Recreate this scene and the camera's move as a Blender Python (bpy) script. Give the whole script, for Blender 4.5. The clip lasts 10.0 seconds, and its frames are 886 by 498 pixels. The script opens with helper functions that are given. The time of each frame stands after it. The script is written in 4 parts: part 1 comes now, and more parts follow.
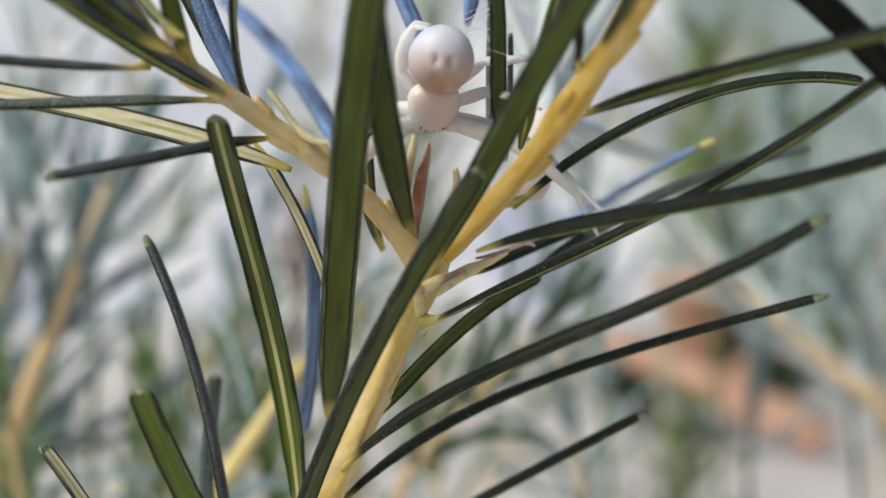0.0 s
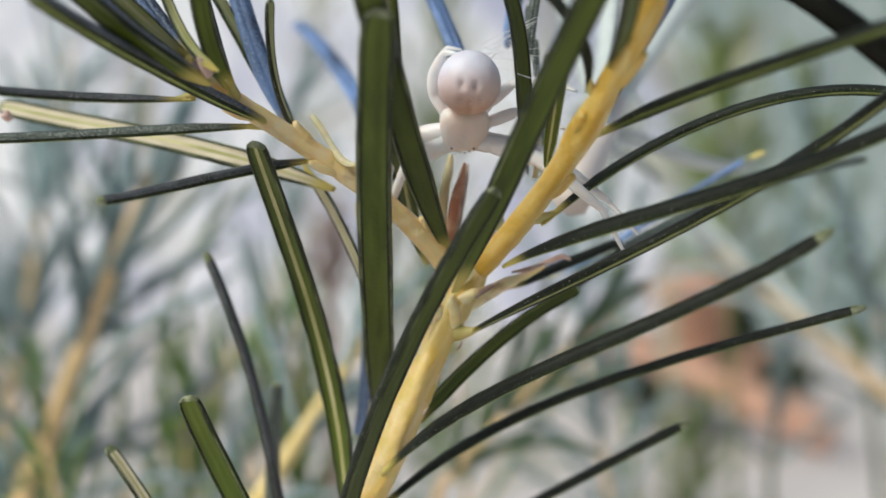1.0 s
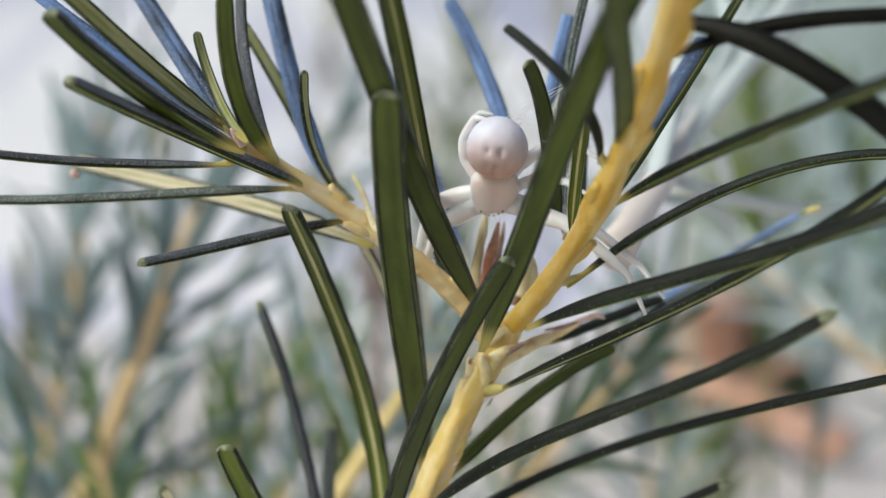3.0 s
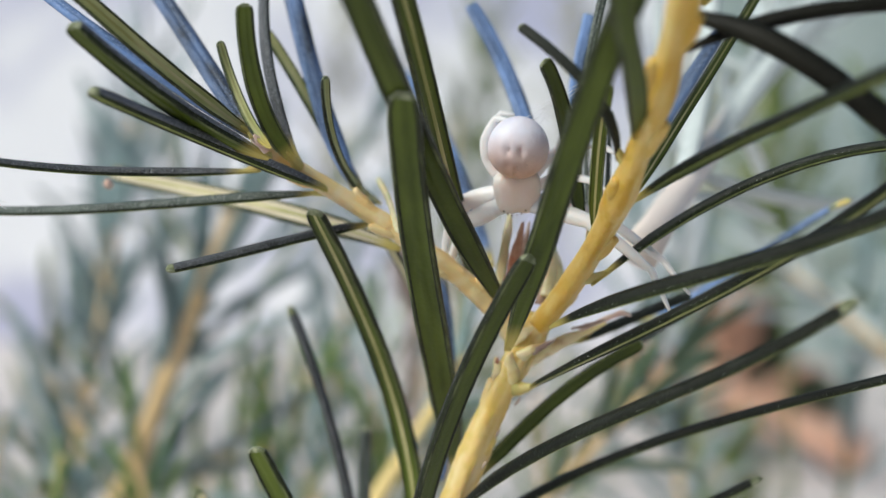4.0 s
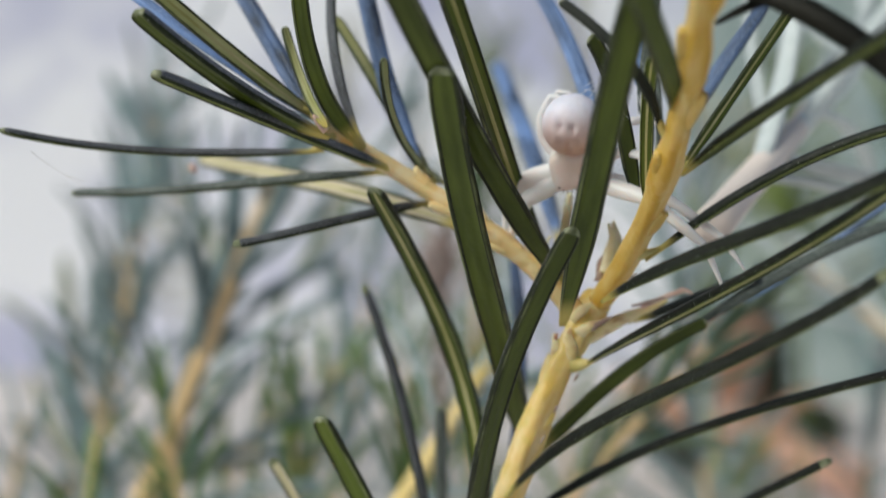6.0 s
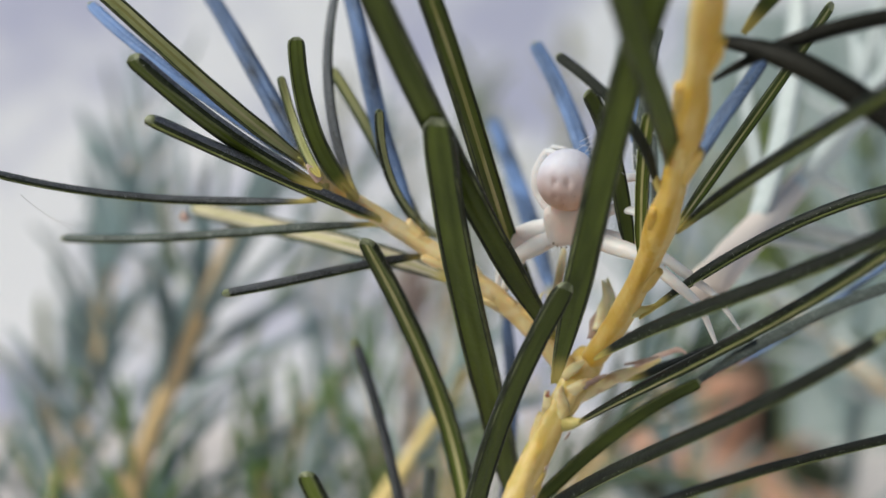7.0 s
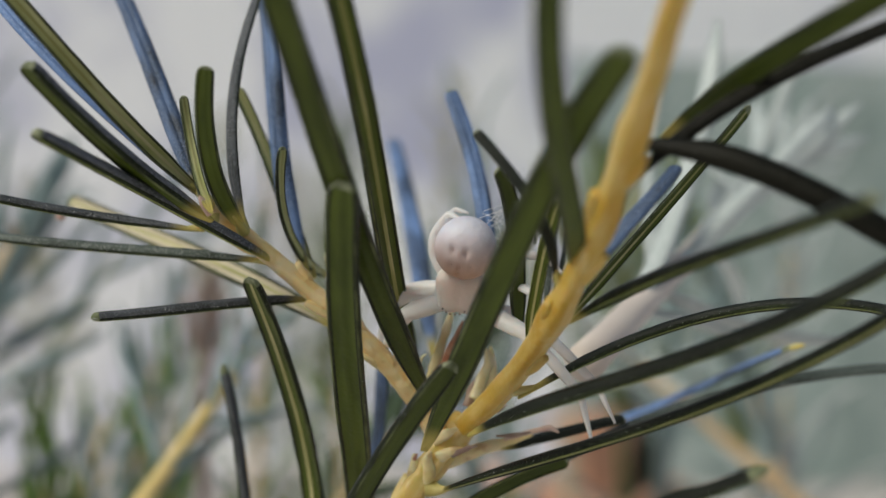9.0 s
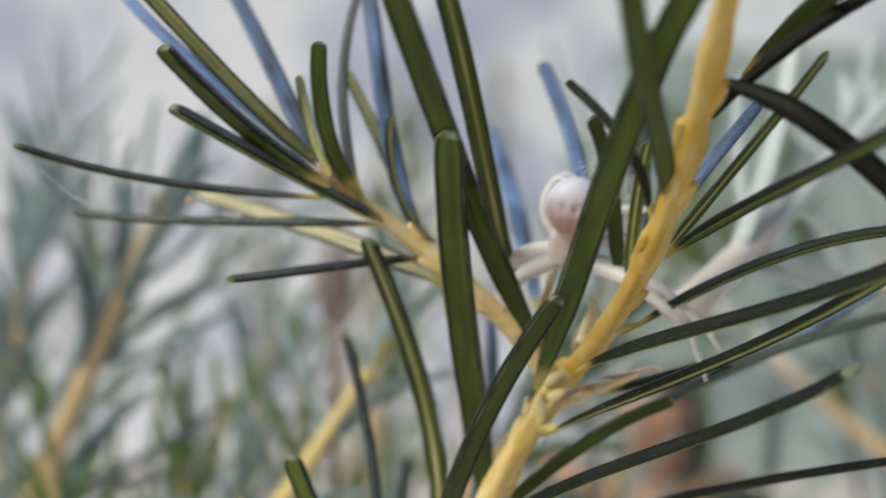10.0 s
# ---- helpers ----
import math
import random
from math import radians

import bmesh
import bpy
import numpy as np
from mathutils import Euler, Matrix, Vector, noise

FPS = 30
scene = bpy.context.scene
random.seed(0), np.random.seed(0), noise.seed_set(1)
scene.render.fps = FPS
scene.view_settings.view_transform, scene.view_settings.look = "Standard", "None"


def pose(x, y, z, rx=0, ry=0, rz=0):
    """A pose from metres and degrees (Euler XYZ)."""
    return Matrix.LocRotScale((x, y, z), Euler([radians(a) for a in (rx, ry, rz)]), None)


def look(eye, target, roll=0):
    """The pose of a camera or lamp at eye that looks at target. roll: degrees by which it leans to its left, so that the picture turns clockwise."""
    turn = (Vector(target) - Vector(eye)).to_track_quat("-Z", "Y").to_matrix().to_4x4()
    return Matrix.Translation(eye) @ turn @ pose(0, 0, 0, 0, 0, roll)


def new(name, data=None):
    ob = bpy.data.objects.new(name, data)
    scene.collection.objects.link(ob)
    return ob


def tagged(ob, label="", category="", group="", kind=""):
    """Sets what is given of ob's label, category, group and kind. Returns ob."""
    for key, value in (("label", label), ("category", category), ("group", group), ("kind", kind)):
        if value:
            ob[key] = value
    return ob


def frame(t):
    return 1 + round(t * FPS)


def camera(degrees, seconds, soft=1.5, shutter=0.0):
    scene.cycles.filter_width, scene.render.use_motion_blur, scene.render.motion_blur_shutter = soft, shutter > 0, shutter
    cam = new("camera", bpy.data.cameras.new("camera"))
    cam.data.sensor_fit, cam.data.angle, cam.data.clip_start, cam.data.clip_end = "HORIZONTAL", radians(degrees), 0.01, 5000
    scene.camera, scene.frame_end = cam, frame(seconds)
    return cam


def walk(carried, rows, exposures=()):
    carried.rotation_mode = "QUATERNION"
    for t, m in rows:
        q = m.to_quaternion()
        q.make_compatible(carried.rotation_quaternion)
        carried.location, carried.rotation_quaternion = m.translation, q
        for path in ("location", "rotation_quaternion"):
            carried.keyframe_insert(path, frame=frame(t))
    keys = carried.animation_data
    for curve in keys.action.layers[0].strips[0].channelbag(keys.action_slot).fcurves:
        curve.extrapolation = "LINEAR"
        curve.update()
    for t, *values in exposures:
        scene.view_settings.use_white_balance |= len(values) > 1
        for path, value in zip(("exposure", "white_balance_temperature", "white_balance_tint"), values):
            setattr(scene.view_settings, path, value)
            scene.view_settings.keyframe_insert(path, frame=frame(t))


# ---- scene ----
cam = camera(41.66, 10.0, soft=1.5, shutter=0.5)
cam.data.dof.use_dof = True
cam.data.dof.focus_distance = 0.092
cam.data.dof.aperture_fstop = 16.5
walk(cam, [
    (0, pose(0.01693, 0.00000, 0.29784, 88.894, -0.000, -1.322)),
    (0.5, pose(0.01639, 0.00000, 0.29774, 88.703, -0.000, -1.254)),
    (1, pose(0.01100, 0.00000, 0.29946, 88.709, -0.000, -1.353)),
    (1.5, pose(0.00561, 0.00000, 0.30054, 88.539, -0.000, -1.368)),
    (2, pose(0.00776, 0.00000, 0.30162, 89.203, -0.000, -0.695)),
    (3.5, pose(0.00129, 0.00000, 0.29989, 89.475, -0.000, -0.797)),
    (4, pose(-0.00032, 0.00000, 0.29946, 89.737, -0.000, -0.287)),
    (4.5, pose(-0.00000, 0.00000, 0.30000, 90.000, -0.000, 0.000)),
    (5, pose(-0.00625, 0.00000, 0.30000, 90.361, -0.000, -0.874)),
    (5.5, pose(-0.01024, 0.00000, 0.29536, 89.938, -0.000, -0.849)),
    (6, pose(-0.00647, 0.00000, 0.29137, 91.443, -0.000, -0.463)),
    (6.2, pose(-0.00625, 0.00000, 0.29083, 92.292, -0.000, -0.457)),
    (7.5, pose(0.00237, 0.00000, 0.28760, 94.331, -0.000, -1.322)),
    (8, pose(0.00507, 0.00000, 0.28544, 94.949, -0.000, -2.913)),
    (8.5, pose(0.01068, 0.00000, 0.28350, 95.004, -0.000, -3.725)),
    (9, pose(0.01585, 0.00000, 0.28329, 96.123, -0.000, -6.079)),
    (9.5, pose(0.00615, 0.00000, 0.28275, 95.026, -0.000, -5.801)),
    (10, pose(-0.00032, 0.00000, 0.27951, 95.675, -0.000, -4.041)),
], exposures=[(0, -0.18, 6640, 4), (2.2, -0.18, 6540, 4), (5, -0.12, 6400, 4), (5.5, -0.13, 6450, 4), (6.2, -0.42, 6550, 4), (7.5, -0.30, 6660, 4), (8.5, -0.42, 6790, 4), (9, -0.68, 6890, 4), (9.5, -0.54, 6940, 4), (10, -0.40, 6790, 4)])

# ---- light ----
world = bpy.data.worlds.new("sky")
scene.world = world
world.use_nodes = True
sky = world.node_tree.nodes.new("ShaderNodeTexSky")
sky.sky_type, sky.sun_disc = "NISHITA", False
sky.sun_elevation, sky.sun_rotation = radians(42.1), radians(233.9)
sky.air_density, sky.dust_density = 1.0, 1.5
back = world.node_tree.nodes["Background"]
world.node_tree.links.new(sky.outputs[0], back.inputs[0])
back.inputs[1].default_value = 0.09
sun = new("sun", bpy.data.lights.new("sun", "SUN"))
sun.data.energy, sun.data.angle, sun.data.color = 3.1, radians(24), (1.0, 0.95, 0.88)
sun.matrix_world = look((-0.85, -0.62, 0.95), (0, 0, 0))


# ---- materials ----
def material(name, color, rough=0.5, second=None, scale=300.0, contrast=(0.4, 0.65), bump=0.0, bump_scale=900.0,
             spec=0.5, sss=0.0, sss_radius=0.0006, sss_color=(1.0, 0.5, 0.3), vary=0.0, specks=None, speck_scale=2500.0, coat=0.0, ends=None, streak=False, root=None, mix_ends=0.6):
    m = bpy.data.materials.new(name)
    m.use_nodes = True
    n, l = m.node_tree.nodes, m.node_tree.links
    p = n["Principled BSDF"]
    p.inputs["Roughness"].default_value = rough
    p.inputs["Specular IOR Level"].default_value = spec
    p.inputs["Coat Weight"].default_value = coat
    p.inputs["Coat Roughness"].default_value = 0.3
    coords = n.new("ShaderNodeTexCoord")
    where = coords.outputs["Object"]
    if streak:
        shift = n.new("ShaderNodeObjectInfo")
        push = n.new("ShaderNodeVectorMath")
        push.operation = "MULTIPLY_ADD"
        push.inputs[1].default_value = (0.00022, 0.0011, 0.0)
        lift = n.new("ShaderNodeCombineXYZ")
        l.new(shift.outputs["Random"], lift.inputs[2])
        l.new(coords.outputs["UV"], push.inputs[0])
        l.new(lift.outputs[0], push.inputs[2])
        where = push.outputs[0]
    tex = n.new("ShaderNodeTexNoise")
    tex.inputs["Scale"].default_value, tex.inputs["Detail"].default_value = scale, 5.0
    l.new(where, tex.inputs["Vector"])
    ramp = n.new("ShaderNodeValToRGB")
    ramp.color_ramp.elements[0].position, ramp.color_ramp.elements[1].position = contrast
    ramp.color_ramp.elements[0].color = (*color, 1)
    ramp.color_ramp.elements[1].color = (*(second or color), 1)
    l.new(tex.outputs[0], ramp.inputs[0])
    out = ramp.outputs[0]
    # Lighter top and darker bottom put into the colour, along the height.
    if ends:
        axis = n.new("ShaderNodeSeparateXYZ")
        l.new(coords.outputs["Generated"], axis.inputs[0])
        tone = n.new("ShaderNodeValToRGB")
        tone.color_ramp.elements[0].position, tone.color_ramp.elements[1].position = 0.08, 0.72
        tone.color_ramp.elements[0].color, tone.color_ramp.elements[1].color = (*ends[0], 1), (*ends[1], 1)
        l.new(axis.outputs[2], tone.inputs[0])
        blend = n.new("ShaderNodeMixRGB")
        blend.inputs[0].default_value = mix_ends
        l.new(out, blend.inputs[1])
        l.new(tone.outputs[0], blend.inputs[2])
        out = blend.outputs[0]
    if specks:
        fine = n.new("ShaderNodeTexNoise")
        fine.inputs["Scale"].default_value, fine.inputs["Detail"].default_value = speck_scale, 2.0
        l.new(coords.outputs["Object"], fine.inputs["Vector"])
        pick = n.new("ShaderNodeValToRGB")
        pick.color_ramp.elements[0].position, pick.color_ramp.elements[1].position = 0.50, 0.74
        l.new(fine.outputs[0], pick.inputs[0])
        mix = n.new("ShaderNodeMixRGB")
        mix.inputs[2].default_value = (*specks, 1)
        l.new(pick.outputs[0], mix.inputs[0])
        l.new(out, mix.inputs[1])
        out = mix.outputs[0]
    if root:
        split = n.new("ShaderNodeSeparateXYZ")
        l.new(coords.outputs["UV"], split.inputs[0])
        reach = n.new("ShaderNodeMapRange")
        reach.interpolation_type = "SMOOTHSTEP"
        reach.inputs[1].default_value, reach.inputs[2].default_value = 0.9, 3.1
        reach.inputs[3].default_value, reach.inputs[4].default_value = 1.0, 0.0
        l.new(split.outputs[0], reach.inputs[0])
        join = n.new("ShaderNodeMixRGB")
        join.inputs[2].default_value = (*root, 1)
        l.new(reach.outputs[0], join.inputs[0])
        l.new(out, join.inputs[1])
        out = join.outputs[0]
    if vary:
        info = n.new("ShaderNodeObjectInfo")
        amount = n.new("ShaderNodeMapRange")
        amount.inputs[3].default_value, amount.inputs[4].default_value = 1 - vary, 1 + vary
        l.new(info.outputs["Random"], amount.inputs[0])
        hsv = n.new("ShaderNodeHueSaturation")
        l.new(amount.outputs[0], hsv.inputs["Value"])
        l.new(out, hsv.inputs["Color"])
        out = hsv.outputs[0]
    l.new(out, p.inputs["Base Color"])
    if bump:
        rough_tex = n.new("ShaderNodeTexNoise")
        rough_tex.inputs["Scale"].default_value, rough_tex.inputs["Detail"].default_value = bump_scale, 4.0
        l.new(coords.outputs["Object"], rough_tex.inputs["Vector"])
        b = n.new("ShaderNodeBump")
        b.inputs["Strength"].default_value, b.inputs["Distance"].default_value = 0.8, bump
        l.new(rough_tex.outputs[0], b.inputs["Height"])
        l.new(b.outputs[0], p.inputs["Normal"])
    if sss:
        p.inputs["Subsurface Weight"].default_value = sss
        p.inputs["Subsurface Radius"].default_value = sss_color
        p.inputs["Subsurface Scale"].default_value = sss_radius
    return m


ROOT = (0.55, 0.46, 0.13)
LEAF_TOP = material("leaf_top", (0.0068, 0.0094, 0.0054), 0.40, (0.019, 0.025, 0.018), 900, (0.3, 0.7), bump=0.00014, bump_scale=5200, specks=(0.020, 0.023, 0.020), speck_scale=6500, vary=0.25, spec=0.27, streak=True, root=ROOT)
# Grey sky sheen, with hair grain as specks, put into the base colour.
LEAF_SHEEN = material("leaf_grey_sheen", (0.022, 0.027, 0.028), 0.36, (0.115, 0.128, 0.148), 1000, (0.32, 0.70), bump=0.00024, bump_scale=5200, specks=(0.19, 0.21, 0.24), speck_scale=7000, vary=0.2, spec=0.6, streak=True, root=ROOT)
# Paler copy: a stronger sky sheen put into two needles' colour.
LEAF_PALE_SHEEN = material("leaf_pale_sheen", (0.045, 0.052, 0.062), 0.38, (0.20, 0.215, 0.26), 1000, (0.32, 0.70), bump=0.00024, bump_scale=5200, specks=(0.34, 0.36, 0.42), speck_scale=7000, vary=0.15, spec=0.6, streak=True, root=ROOT)
# Blue sky glare on the needle tops, put into the base colour.
LEAF_GLARE = material("leaf_sky_glare", (0.020, 0.036, 0.065), 0.46, (0.19, 0.33, 0.66), 620, (0.36, 0.60), bump=0.00016, bump_scale=5200, specks=(0.30, 0.42, 0.70), speck_scale=6500, vary=0.15, spec=0.5, streak=True, root=ROOT)
LEAF_TEAL = material("leaf_hairy_teal", (0.030, 0.044, 0.036), 0.42, (0.105, 0.135, 0.12), 1100, (0.35, 0.65), bump=0.00020, bump_scale=4600, specks=(0.24, 0.27, 0.26), speck_scale=5200, vary=0.2, streak=True, root=ROOT)
# Darker version: patchy blue sky glare put into the colour.
LEAF_NAVY = material("leaf_dark_glare", (0.014, 0.024, 0.042), 0.42, (0.12, 0.21, 0.42), 700, (0.36, 0.62), bump=0.00020, bump_scale=5200, specks=(0.22, 0.31, 0.50), speck_scale=6500, vary=0.15, spec=0.6, streak=True, root=ROOT)
# Darkest leaf colour, used all over near_leaf and top_leaf.
LEAF_NEAR_BLACK = material("leaf_near_black", (0.0045, 0.0050, 0.0026), 0.45, (0.012, 0.012, 0.0070), 900, (0.3, 0.7), bump=0.00014, bump_scale=4600, vary=0.15, spec=0.2, streak=True)
LEAF_RIM = material("leaf_rim", (0.0068, 0.0115, 0.0036), 0.40, (0.024, 0.036, 0.012), 900, bump=0.00012, bump_scale=4600, specks=(0.06, 0.075, 0.04), speck_scale=5600, vary=0.2, streak=True, root=ROOT, spec=0.26)
# Rim highlights along the needle margins, put into the next two colours.
LEAF_FRINGE = material("leaf_fringe", (0.020, 0.030, 0.007), 0.55, (0.20, 0.24, 0.09), 1500, (0.42, 0.7), bump=0.00009, bump_scale=3600, vary=0.2, streak=True, root=ROOT)
LEAF_EDGE = material("leaf_pale_edge", (0.10, 0.14, 0.022), 0.55, (0.34, 0.40, 0.12), 1500, (0.35, 0.65), bump=0.00009, bump_scale=3600, vary=0.2, streak=True, root=ROOT)
LEAF_UNDER = material("leaf_underside", (0.042, 0.066, 0.0058), 0.44, (0.125, 0.172, 0.0220), 620, (0.25, 0.75), bump=0.00006, bump_scale=2600, vary=0.25, streak=True, root=ROOT, spec=0.35)
LEAF_FELT = material("leaf_felt", (0.50, 0.44, 0.29), 0.8, (0.74, 0.68, 0.53), 1100, (0.3, 0.7), bump=0.00012, bump_scale=3600, vary=0.12, streak=True, root=ROOT)
LEAF_FELT_GREEN = material("leaf_green_felt", (0.34, 0.37, 0.12), 0.75, (0.60, 0.61, 0.32), 1100, (0.3, 0.7), bump=0.00012, bump_scale=3600, vary=0.12, streak=True, root=ROOT)
LEAF_MIDRIB = material("leaf_midrib", (0.34, 0.34, 0.11), 0.6, (0.66, 0.62, 0.34), 600, vary=0.15, streak=True, root=ROOT)
PETIOLE = material("petiole", (0.60, 0.50, 0.13), 0.45, (0.76, 0.68, 0.30), 420, (0.35, 0.68), bump=0.00010, bump_scale=1500, sss=0.25)
YOUNG = material("young_leaf", (0.70, 0.62, 0.34), 0.5, (0.84, 0.79, 0.58), 600, bump=0.0001, bump_scale=1600, sss=0.3)
LEAF_HAIR = material("leaf_hair", (0.42, 0.46, 0.42), 0.5, (0.66, 0.69, 0.66), 900)
LEAF_TIP = material("leaf_tip", (0.14, 0.17, 0.08), 0.6, (0.34, 0.37, 0.24), 1600)
BARK = material("green_bark", (0.76, 0.52, 0.11), 0.36, (0.92, 0.75, 0.40), 560, (0.36, 0.64), bump=0.0002, bump_scale=1500, sss=0.25, streak=True, specks=(0.72, 0.56, 0.14), speck_scale=420, coat=0.2)
BARK_GOLD = material("golden_bark", (0.70, 0.43, 0.05), 0.36, (0.90, 0.71, 0.28), 560, (0.38, 0.66), bump=0.0002, bump_scale=1500, sss=0.25, streak=True, specks=(0.76, 0.50, 0.08), speck_scale=380, coat=0.2)
BARK_PALE = material("pale_bark", (0.88, 0.70, 0.34), 0.42, (0.88, 0.58, 0.22), 420, (0.42, 0.7), bump=0.0003, bump_scale=1100, sss=0.2, streak=True, specks=(0.90, 0.78, 0.50), speck_scale=500, coat=0.15)
BRACT = material("pale_bract", (0.84, 0.68, 0.30), 0.42, (0.90, 0.80, 0.50), 450, (0.35, 0.65), bump=0.00016, bump_scale=1300, sss=0.25, specks=(0.60, 0.40, 0.20), speck_scale=700)
SCALE_BROWN = material("dry_scale", (0.30, 0.20, 0.17), 0.6, (0.48, 0.37, 0.30), 900, bump=0.0001)
SCALE_RED = material("red_scale", (0.38, 0.15, 0.09), 0.5, (0.52, 0.32, 0.22), 700)
DIMPLE = material("dimple_pink", (0.30, 0.18, 0.17), 0.6, (0.38, 0.24, 0.22), 900)
BUD_PINK = material("bud_pink", (0.62, 0.44, 0.38), 0.6, (0.74, 0.60, 0.53), 700, sss=0.2)
SPIDER = material("spider_white", (0.93, 0.78, 0.72), 0.42, (0.96, 0.87, 0.83), 350, bump=0.00005, bump_scale=2600, sss=0.7, sss_radius=0.0016, sss_color=(1.0, 0.75, 0.65))
# Sky-lit bluish top and shaded peach underside are put into the abdomen's colour.
SPIDER_ABDOMEN = material("spider_abdomen", (0.66, 0.52, 0.52), 0.5, (0.88, 0.81, 0.86), 620, bump=0.00006, bump_scale=2200, sss=0.3, sss_radius=0.0008, sss_color=(1.0, 0.75, 0.65), ends=((0.66, 0.37, 0.22), (0.80, 0.84, 1.0)), mix_ends=0.74)
SPIDER_LEG = material("spider_leg", (0.92, 0.84, 0.82), 0.36, (0.97, 0.92, 0.91), 420, bump=0.00006, bump_scale=2400, sss=0.7, sss_radius=0.0014, sss_color=(1.0, 0.8, 0.72))
SPIDER_EYE = material("spider_eye", (0.10, 0.05, 0.04), 0.3, (0.16, 0.08, 0.05), 900)
SILK = material("silk", (0.8, 0.82, 0.85), 0.4, (0.85, 0.85, 0.88), 900)
# FAR_LEAF and FAR_LEAF_BLUE: sky reflection and haze put into paler base colours.
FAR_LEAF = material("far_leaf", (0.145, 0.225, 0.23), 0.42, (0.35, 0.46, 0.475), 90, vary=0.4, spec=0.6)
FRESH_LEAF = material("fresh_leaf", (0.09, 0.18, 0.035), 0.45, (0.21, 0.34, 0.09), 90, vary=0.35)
FAR_LEAF_BLUE = material("far_leaf_pale_blue", (0.50, 0.58, 0.58), 0.45, (0.76, 0.82, 0.84), 120, vary=0.25)
OLIVE = material("olive_leaf", (0.10, 0.15, 0.035), 0.5, (0.19, 0.25, 0.075), 80, vary=0.4)
HEDGE = material("hedge_leaf", (0.31, 0.32, 0.22), 0.5, (0.45, 0.45, 0.33), 20, vary=0.3)
WITHERED = material("withered_leaf", (0.38, 0.29, 0.26), 0.7, (0.52, 0.43, 0.39), 200, vary=0.3)
PALE_BARK = material("pale_far_bark", (0.88, 0.78, 0.72), 0.6, (0.92, 0.86, 0.80), 60)
FAR_BARK = material("far_bark", (0.82, 0.60, 0.32), 0.6, (0.86, 0.64, 0.40), 60, bump=0.0003, bump_scale=300)
YELLOW_BARK = material("yellow_far_bark", (0.84, 0.64, 0.20), 0.6, (0.88, 0.70, 0.32), 60, bump=0.0003, bump_scale=300)
WALL = material("lime_render", (0.56, 0.58, 0.76), 0.9, (0.93, 0.95, 1.0), 2.6, (0.36, 0.56), bump=0.004, bump_scale=40)
PLASTER = material("cream_plaster", (0.62, 0.56, 0.46), 0.9, (0.70, 0.64, 0.54), 4.0, bump=0.003, bump_scale=50)
PAVING = material("paving", (0.60, 0.56, 0.55), 0.85, (0.74, 0.69, 0.67), 2.5, bump=0.004, bump_scale=60)
BOARD = material("painted_board", (0.28, 0.36, 0.35), 0.7, (0.42, 0.50, 0.49), 8, bump=0.001, bump_scale=90, vary=0.12)
TERRACOTTA = material("terracotta", (0.60, 0.32, 0.21), 0.8, (0.70, 0.43, 0.31), 14.0, bump=0.001, bump_scale=150)
SOIL = material("soil", (0.035, 0.026, 0.02), 0.95, (0.07, 0.05, 0.035), 40, bump=0.004, bump_scale=90)
WOOD = material("weathered_wood", (0.58, 0.32, 0.22), 0.75, (0.70, 0.44, 0.33), 30, bump=0.001, bump_scale=200)
SHADE = material("dark_patch_leaf", (0.022, 0.034, 0.018), 0.6, (0.06, 0.08, 0.04), 60, vary=0.4)
DEEP = material("deep_green_leaf", (0.045, 0.085, 0.045), 0.45, (0.11, 0.17, 0.10), 90, vary=0.4)


# ---- mesh helpers ----
def part(name, bm, mats, parent=None, label=""):
    me = bpy.data.meshes.new(name)
    bm.normal_update()
    bm.to_mesh(me)
    bm.free()
    for p in me.polygons:
        p.use_smooth = True
    for m in mats if isinstance(mats, (list, tuple)) else [mats]:
        me.materials.append(m)
    ob = new(name, me)
    ob.parent = parent
    return tagged(ob, label) if label else ob


def bezier(a, b, c, d, n):
    a, b, c, d = (Vector(p) for p in (a, b, c, d))
    return [a * (1 - u) ** 3 + b * 3 * u * (1 - u) ** 2 + c * 3 * u * u * (1 - u) + d * u ** 3 for u in (i / (n - 1) for i in range(n))]


def tangents(pts):
    return [(pts[min(i + 1, len(pts) - 1)] - pts[max(i - 1, 0)]).normalized() for i in range(len(pts))]


def tube(bm, pts, radii, sides=10, slot=0, lumps=0.0, seed=0.0, flat=1.0, flute=0.0):
    """A closed tube along pts."""
    up = Vector((0.3, -1, 0.2))
    rings, gone = [], [0.0]
    for a, b in zip(pts, pts[1:]):
        gone.append(gone[-1] + (b - a).length * 1000)
    uv = bm.loops.layers.uv.verify()
    for i, (p, t, r) in enumerate(zip(pts, tangents(pts), radii)):
        e = (up - t * up.dot(t)).normalized()
        s = t.cross(e)
        ring = []
        for k in range(sides):
            a = 2 * math.pi * k / sides
            q = 1.0 + (lumps * noise.noise(Vector((p.x * 900 + seed, p.z * 900, a * 0.9))) if lumps else 0.0)
            if flute:
                q += flute * math.cos(4 * a + 0.09 * i + seed)
            ring.append(bm.verts.new(p + (e * math.cos(a) * flat + s * math.sin(a)) * r * q))
        rings.append(ring)
    for i, (a, b) in enumerate(zip(rings, rings[1:])):
        for k in range(sides):
            quad = bm.faces.new((a[k], a[(k + 1) % sides], b[(k + 1) % sides], b[k]))
            quad.material_index = slot
            for loop, (iu, iv) in zip(quad.loops, ((i, k), (i, k + 1), (i + 1, k + 1), (i + 1, k))):
                loop[uv].uv = (gone[iu], iv / sides * 6.28 * radii[i] * 1000)
    bm.faces.new(rings[0][::-1]).material_index = slot
    bm.faces.new(rings[-1]).material_index = slot
    return rings


